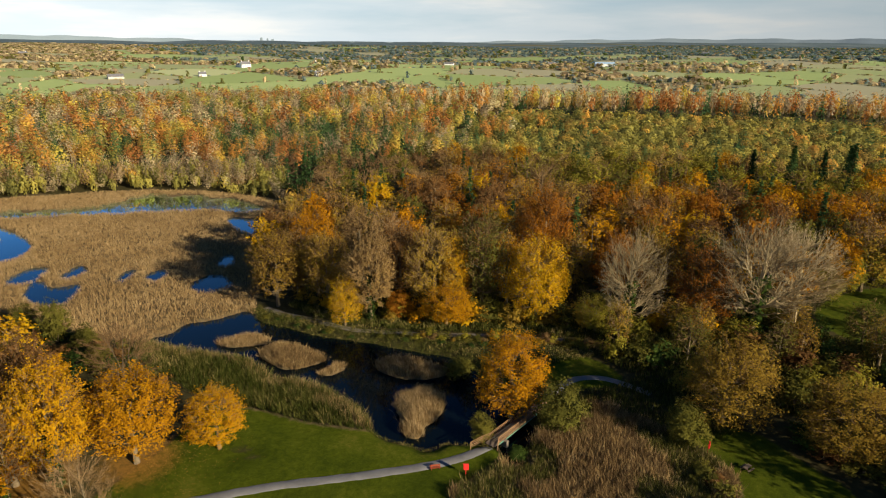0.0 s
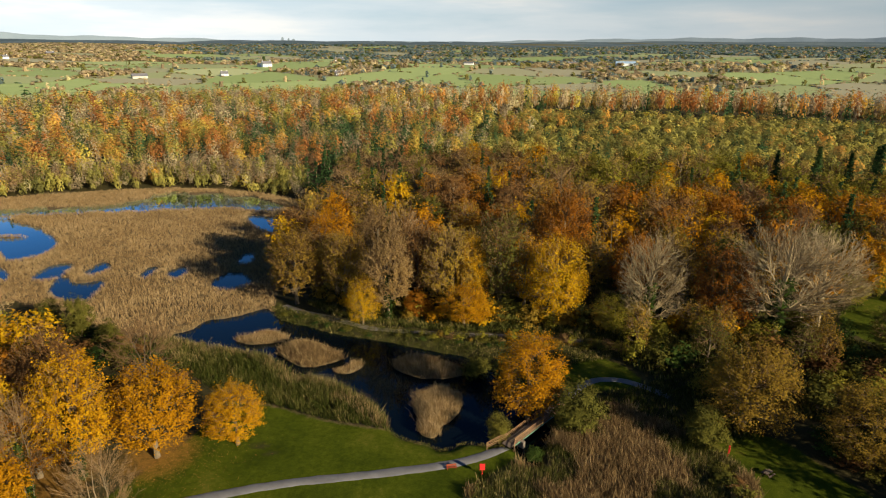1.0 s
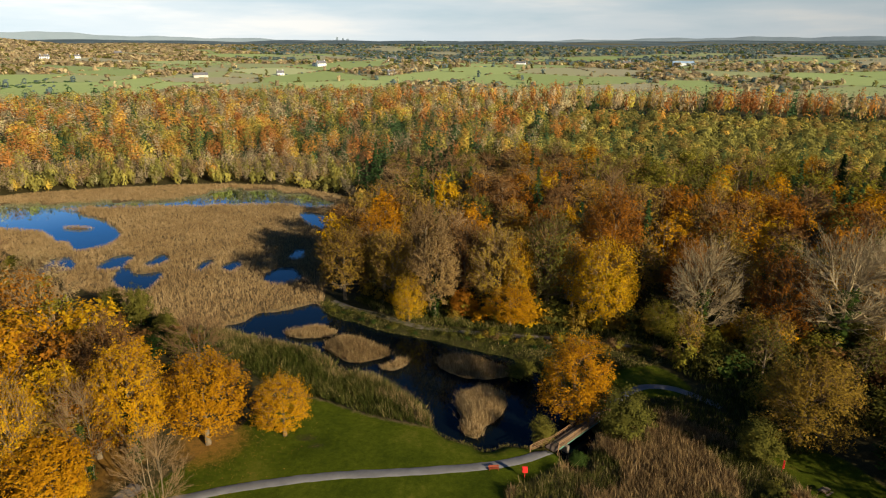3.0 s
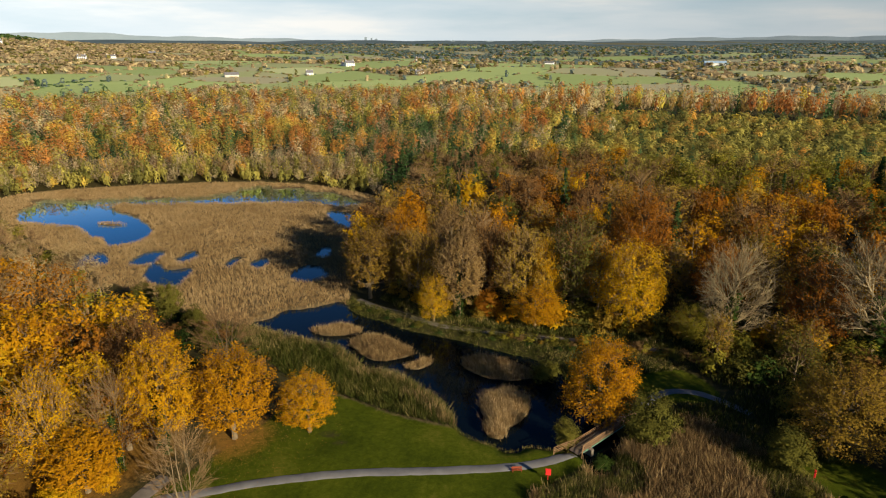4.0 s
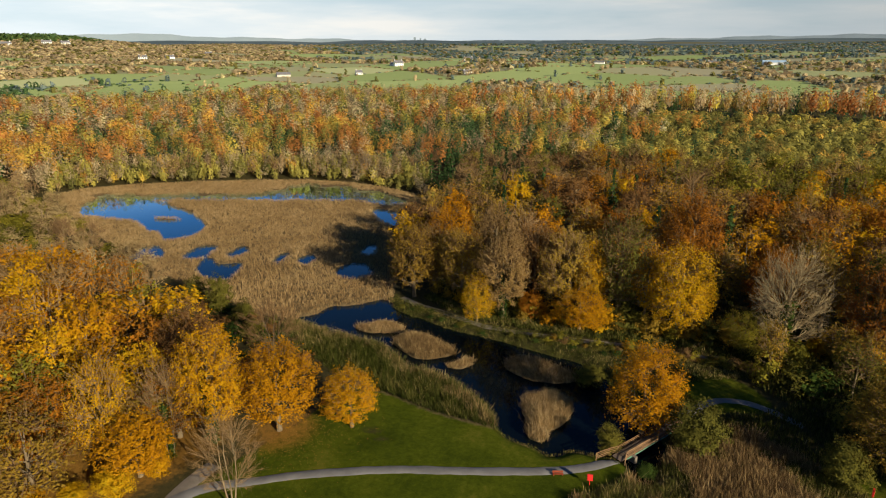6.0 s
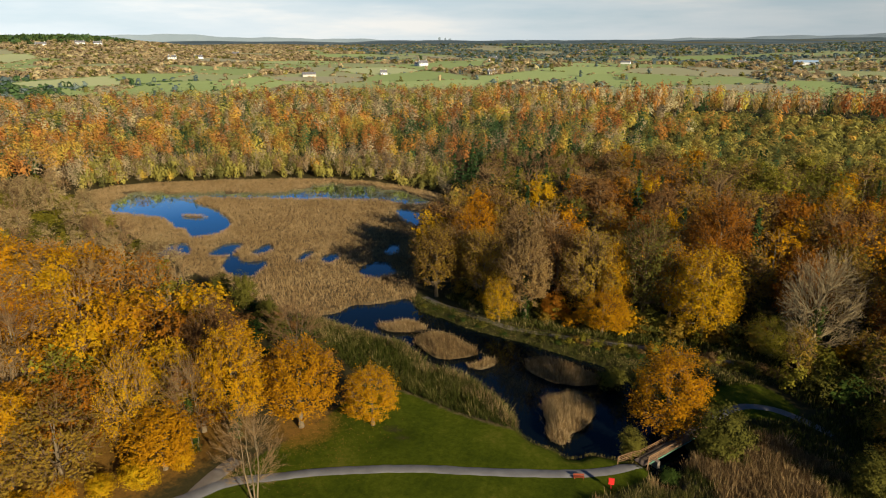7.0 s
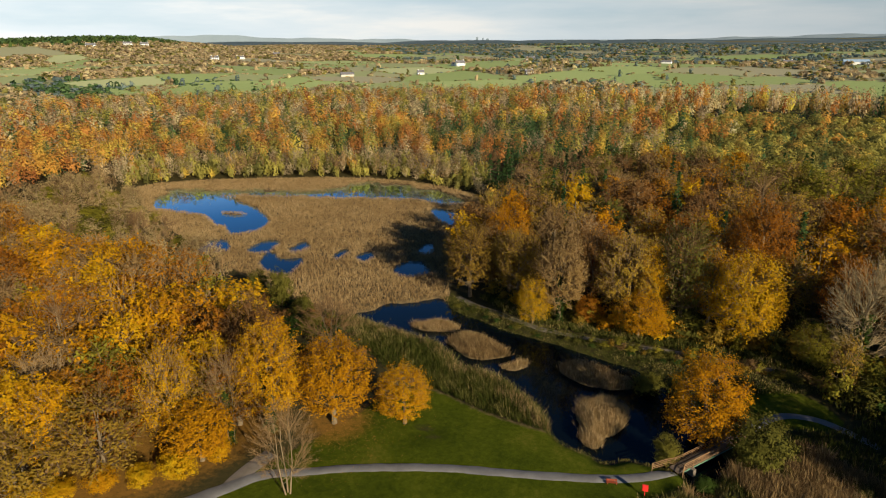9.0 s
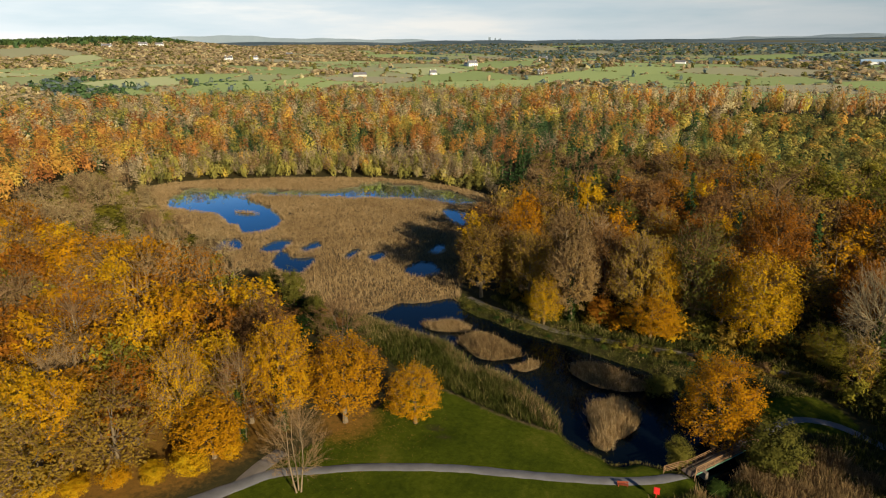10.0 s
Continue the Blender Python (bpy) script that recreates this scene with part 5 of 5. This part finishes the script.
reeds("grove_edge", rounded([(-38, 136), (-31, 129), (-26, 126), (-19, 123), (-9, 121), (10, 120), (26, 118), (44, 115), (48, 121), (28, 125), (0, 128), (-28, 134)], 1), 9, 5, 1.0, 0.11, REED_GREEN, "dark brambles and grass at the foot of the grove", tone=(-0.1, 0.6))
reeds("grove_floor", rounded([(-40, 138), (-10, 126), (20, 123), (45, 122), (80, 126), (100, 140), (60, 160), (-30, 160)], 1), 1.0, 4, 1.0, 0.2, REED_GREEN, "rough undergrowth on the grove's floor", tone=(0.0, 0.5))
# Reed tones lowered here to stand in for shade over the marsh.
reeds("marsh_reeds", R_MARSH, 20, 5, 1.5, 0.065, REED, "pinkish-brown dead reeds in the marsh", wild=0.2, keep=lambda x, y: patchy(x, y, 7.0, 7.0) + 0.5 * patchy(x, y, 2.5, 2.0) > -0.05, tone=(-0.15, 0.58))
reeds("marsh_sedge", R_MARSH, 16, 5, 1.1, 0.06, REED_GREEN, "green and brown sedge among dead reeds", keep=lambda x, y: patchy(x, y, 7.0, 7.0) + 0.5 * patchy(x, y, 2.5, 2.0) < 0.1, tone=(-0.1, 0.7))


# fallen leaves on the lawn
n = 3000
lx, ly = reed_rng.normal(-42, 5, n), reed_rng.normal(76, 6, n)
ok = (shore(lx, ly) > 1) & (signed(R_LAWNS[0], lx, ly) < 1)
lx, ly = lx[ok], ly[ok]
n = len(lx)
foot = np.column_stack([lx, ly, ground_z(lx, ly) + 0.06])
turn = reed_rng.uniform(0, 6.283, (n, 3))
size = reed_rng.uniform(0.04, 0.09, (n, 1, 1))
tri = foot[:, None] + np.stack([np.cos(turn), np.sin(turn), 0.25 * np.sin(turn * 3)], -1) * size
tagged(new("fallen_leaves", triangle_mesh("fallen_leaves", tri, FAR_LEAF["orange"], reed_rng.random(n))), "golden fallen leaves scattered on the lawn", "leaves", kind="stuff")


# ---------------------------------------------------------------- footbridge
def footbridge():
    line = along([(7.3, 80.9), (8.8, 82.5), (11.8, 86.0), (14.9, 89.6), (18.0, 93.6)], 0.3)
    bridge = empty("footbridge", "timber-railed footbridge over the dark channel", "bridge", m=pose(8.8, 82.5, 1.1))
    inv = bridge.matrix_basis.inverted()
    d = np.gradient(line, axis=0)
    d /= np.linalg.norm(d, axis=1)[:, None]
    side = np.stack([-d[:, 1], d[:, 0]], 1)
    plank = Geo()
    plank.box((0, 0, 0), (0.27, 1.75, 0.06))
    plank_me = plank.mesh("plank", DECKING)
    for i in range(len(line)):
        part("plank", plank_me, bridge, at=inv @ pose(line[i][0], line[i][1], 1.22, 0, 0, math.degrees(math.atan2(d[i][1], d[i][0]))))
    post = Geo()
    post.box((0, 0, 0.6), (0.11, 0.11, 1.3))
    post_me = post.mesh("post", TIMBER)
    wings = {1: [(4.3, 79.9), (6.2, 81.5)], -1: [(8.4, 79.6)]}
    for s in (1, -1):
        run = np.array([p for p in wings[s]] + [tuple(line[i] + side[i] * 0.85 * s) for i in range(4, len(line), 6)])
        for x, y in run:
            part("post", post_me, bridge, at=inv @ pose(x, y, 1.15))
        for k, z in enumerate((1.45, 1.75, 2.05, 2.35)):
            rail = Geo()
            q = np.column_stack([run, np.full(len(run), z)])
            rail.tube(q, [0.05 if k < 3 else 0.07] * len(q), 4, True)
            part("rail", rail.mesh("rail", TIMBER), bridge, at=inv.copy())
    for s in (1, -1):
        beam = Geo()
        q = np.column_stack([(line + side * 0.7 * s)[4:], np.full(len(line) - 4, 1.0)])
        beam.tube(q, [0.2] * len(q), 4, True)
        part("beam", beam.mesh("beam", GREEN_STEEL), bridge, "green-painted steel beam", at=inv.copy())
    for x, y in ((9.2, 82.8), (16.4, 91.6)):
        foot = Geo()
        foot.box((0, 0, 0), (2.6, 0.6, 2.2))
        part("abutment", foot.mesh("abutment", EARTH), bridge, at=inv @ pose(x, y, 0.0, 0, 0, -41))


footbridge()


def bench(x, y, turn, mat, label):
    z = foot_z(x, y)
    ob = empty("bench", label, "bench", m=pose(x, y, z, 0, 0, turn) @ Matrix.Diagonal((0.9, 0.8, 0.6, 1)))
    slat = Geo()
    slat.box((0, 0, 0), (1.7, 0.12, 0.04))
    me = slat.mesh("slat", mat)
    for k in range(4):
        part("slat", me, ob, at=pose(0, -0.2 + 0.14 * k, 0.45))
    for k in range(3):
        part("slat", me, ob, at=pose(0, 0.32 + 0.03 * k, 0.6 + 0.15 * k, 75))
    leg = Geo()
    leg.box((0, 0, 0.22), (0.08, 0.5, 0.45))
    leg.box((0, 0.3, 0.5), (0.07, 0.07, 0.95))
    me = leg.mesh("leg", mat)
    for s in (-0.7, 0.7):
        part("leg", me, ob, at=pose(s, 0, 0))


bench(-1.0, 75.3, 12, RED_WOOD, "orange-stained wooden bench beside the path")


def picnic_table(x, y, turn):
    z = foot_z(x, y)
    ob = empty("picnic_table", "brown wooden picnic table on mown grass", "table", m=pose(x, y, z, 0, 0, turn) @ Matrix.Diagonal((0.8, 0.8, 0.8, 1)))
    slat = Geo()
    slat.box((0, 0, 0), (1.8, 0.14, 0.045))
    me = slat.mesh("slat", DECKING)
    for k in range(5):
        part("slat", me, ob, at=pose(0, -0.32 + 0.16 * k, 0.75))
    for s in (-0.75, 0.75):
        for k in (0, 1):
            part("slat", me, ob, at=pose(0, s + 0.15 * k - 0.07, 0.45))
    for s in (-0.6, 0.6):
        leg = Geo()
        leg.tube([(s, -0.7, 0), (s, -0.25, 0.74)], [0.05, 0.05], 4, True)
        leg.tube([(s, 0.7, 0), (s, 0.25, 0.74)], [0.05, 0.05], 4, True)
        leg.tube([(s, -0.85, 0.42), (s, 0.85, 0.42)], [0.05, 0.05], 4, True)
        part("leg", leg.mesh("leg", TIMBER), ob)


picnic_table(44.4, 75.4, 35)


def lifebuoy_stand(x, y, turn, w, h, label):
    z = foot_z(x, y)
    ob = empty("lifebuoy_stand", label, "lifebuoy stand", "lifebuoy stands", pose(x, y, z, 0, 0, turn))
    post = Geo()
    post.tube([(0, 0, 0), (0, 0, 0.9)], [0.05, 0.05], 8, True)
    part("post", post.mesh("post", RED_PAINT), ob)
    case = Geo()
    case.box((0, -0.06, 0.85 + h / 2), (w, 0.2, h))
    part("case", case.mesh("case", RED_PAINT), ob, "red lifebuoy case")
    lid = Geo()
    lid.box((0, -0.18, 0.85 + h / 2), (w * 0.8, 0.05, h * 0.82))
    part("lid", lid.mesh("lid", RED_PAINT), ob)


lifebuoy_stand(3.4, 74.2, 0, 0.78, 0.95, "bright red lifebuoy stand on the lawn by the bridge")
lifebuoy_stand(40.3, 79.4, 60, 0.5, 1.1, "red lifebuoy stand at the edge of the scrub")


# ---------------------------------------------------------------- far houses and farm buildings
def house(r, a, length, depth, wall_h, roof_h, turn, wall_mat, roof_mat, label, name="house", chimney=True):
    x, y = -math.sin(radians(a)) * r, math.cos(radians(a)) * r
    z = float(far_rise(np.array([x]), np.array([y]))[0]) + 0.6
    ob = empty(name, label, "building", m=pose(x, y, z, 0, 0, a + turn))
    g = Geo()
    l, d = length / 2, depth / 2
    g.add([(-l, -d, -1.5), (l, -d, -1.5), (l, d, -1.5), (-l, d, -1.5), (-l, -d, wall_h), (l, -d, wall_h), (l, d, wall_h), (-l, d, wall_h), (-l, 0, wall_h + roof_h), (l, 0, wall_h + roof_h)],
          [(0, 1, 5, 4), (2, 3, 7, 6), (1, 2, 6, 9, 5), (3, 0, 4, 8, 7), (3, 2, 1, 0)])
    part("wall", g.mesh("wall", wall_mat), ob)
    g = Geo()
    e = 0.4
    g.add([(-l - e, -d - e, wall_h - 0.15), (l + e, -d - e, wall_h - 0.15), (l + e, 0, wall_h + roof_h + 0.2), (-l - e, 0, wall_h + roof_h + 0.2), (l + e, d + e, wall_h - 0.15), (-l - e, d + e, wall_h - 0.15)],
          [(0, 1, 2, 3), (3, 2, 4, 5)])
    roof = part("roof", g.mesh("roof", roof_mat), ob)
    if chimney:
        for s in (-0.8, 0.8):
            g = Geo()
            g.box((l * s, 0, wall_h + roof_h + 0.4), (0.9, 0.8, 1.8))
            part("chimney", g.mesh("chimney", wall_mat), roof)
        w = Geo()
        w.box((0, 0, 0), (1.2, 0.15, 1.5))
        me = w.mesh("window", DARK_GLASS)
        for k in range(max(2, int(length / 3.5))):
            for zz in ([1.3, wall_h - 1.2] if wall_h > 4 else [1.5]):
                part("window", me, ob, at=pose(-l + 2 + k * (length - 4) / max(1, int(length / 3.5) - 1), -d - 0.02, zz))
    return ob


for r, a, length, depth, wh, rh, turn, wm, rm, label, name, ch in [
    (1040, 17.1, 15, 8, 5.2, 4.0, 25, WHITE_WALL, SLATE, "white gabled farmhouse among green fields", "house", True),
    (1052, 17.6, 9, 6, 3.2, 2.5, -60, WHITE_WALL, SLATE, "white wing beside the farmhouse", "house", True),
    (1260, 10.9, 17, 8, 4.6, 3.5, 10, WHITE_WALL, SLATE, "long white farmhouse at a field's edge", "house", True),
    (1290, 8.9, 18, 8, 2.6, 2.0, 5, CREAM_WALL, SLATE, "low white farm building", "barn", False),
    (900, 27.1, 18, 9, 3.2, 3.0, 8, CREAM_WALL, SLATE, "pale farm buildings among orange trees", "barn", False),
    (915, 20.6, 9, 7, 3.2, 3.2, 12, WHITE_WALL, SLATE, "white cottage behind trees", "house", True),
    (900, 11.0, 12, 7, 3.5, 3.0, 30, WHITE_WALL, SLATE, "white cottage near the wood", "house", True),
    (1300, 38.0, 14, 8, 4.5, 3.5, -10, WHITE_WALL, SLATE, "white house on the western slope", "house", True),
    (1350, 36.0, 16, 8, 3.5, 3.0, 15, WHITE_WALL, SLATE, "pale house on the western slope", "house", True),
    (1500, 33.0, 14, 8, 4.5, 3.5, 0, WHITE_WALL, SLATE, "white house among far trees", "house", True),
    (1550, 43.2, 16, 8, 5.5, 3.5, 10, WHITE_WALL, SLATE, "white house below the wooded hill", "house", True),
    (1560, 44.4, 18, 8, 5.5, 3.5, -5, WHITE_WALL, SLATE, "white house below the wooded hill", "house", True),
    (1530, 47.0, 20, 8, 5.5, 3.5, 5, WHITE_WALL, SLATE, "white house below the wooded hill", "house", True),
    (1180, -14.0, 34, 16, 5.0, 3.0, 6, WHITE_WALL, BLUE_ROOF, "large farm shed with a pale blue roof", "barn", False),
    (1200, -9.5, 14, 8, 4.5, 3.0, 10, WHITE_WALL, SLATE, "white house near farm sheds", "house", True),
    (1150, -0.5, 16, 8, 3.0, 2.5, -10, WHITE_WALL, SLATE, "low pale farm building by a hedge", "barn", False),
    (1700, -22.0, 16, 8, 5.0, 3.0, 0, WHITE_WALL, SLATE, "white house far across the plain", "house", True),
    (1800, 3.0, 14, 8, 5.0, 3.0, 0, WHITE_WALL, SLATE, "white house far across the plain", "house", True),
]:
    house(r, a, length, depth, wh, rh, turn, wm, rm, label, name, ch)


def tower_block(r, a, w, h, label):
    x, y = -math.sin(radians(a)) * r, math.cos(radians(a)) * r
    z = float(far_rise(np.array([x]), np.array([y]))[0])
    g = Geo()
    g.box((0, 0, h / 2), (w, w * 0.7, h))
    g.box((w * 0.1, 0, h + 1), (w * 0.4, w * 0.3, 4))
    # Takes the hills' material, so the haze is in its colour too.
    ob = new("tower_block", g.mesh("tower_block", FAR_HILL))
    ob.matrix_basis = pose(x, y, z, 0, 0, a)
    tagged(ob, label, "building", "far town")


for r, a, w, h in [(4500, 15.6, 16, 24), (4520, 15.1, 12, 20), (4510, 14.7, 20, 16), (4480, 4.8, 50, 9), (4460, 1.2, 40, 8), (4470, 8.0, 30, 8)]:
    tower_block(r, a, w, h, "haze-coloured block of a far town on the horizon")
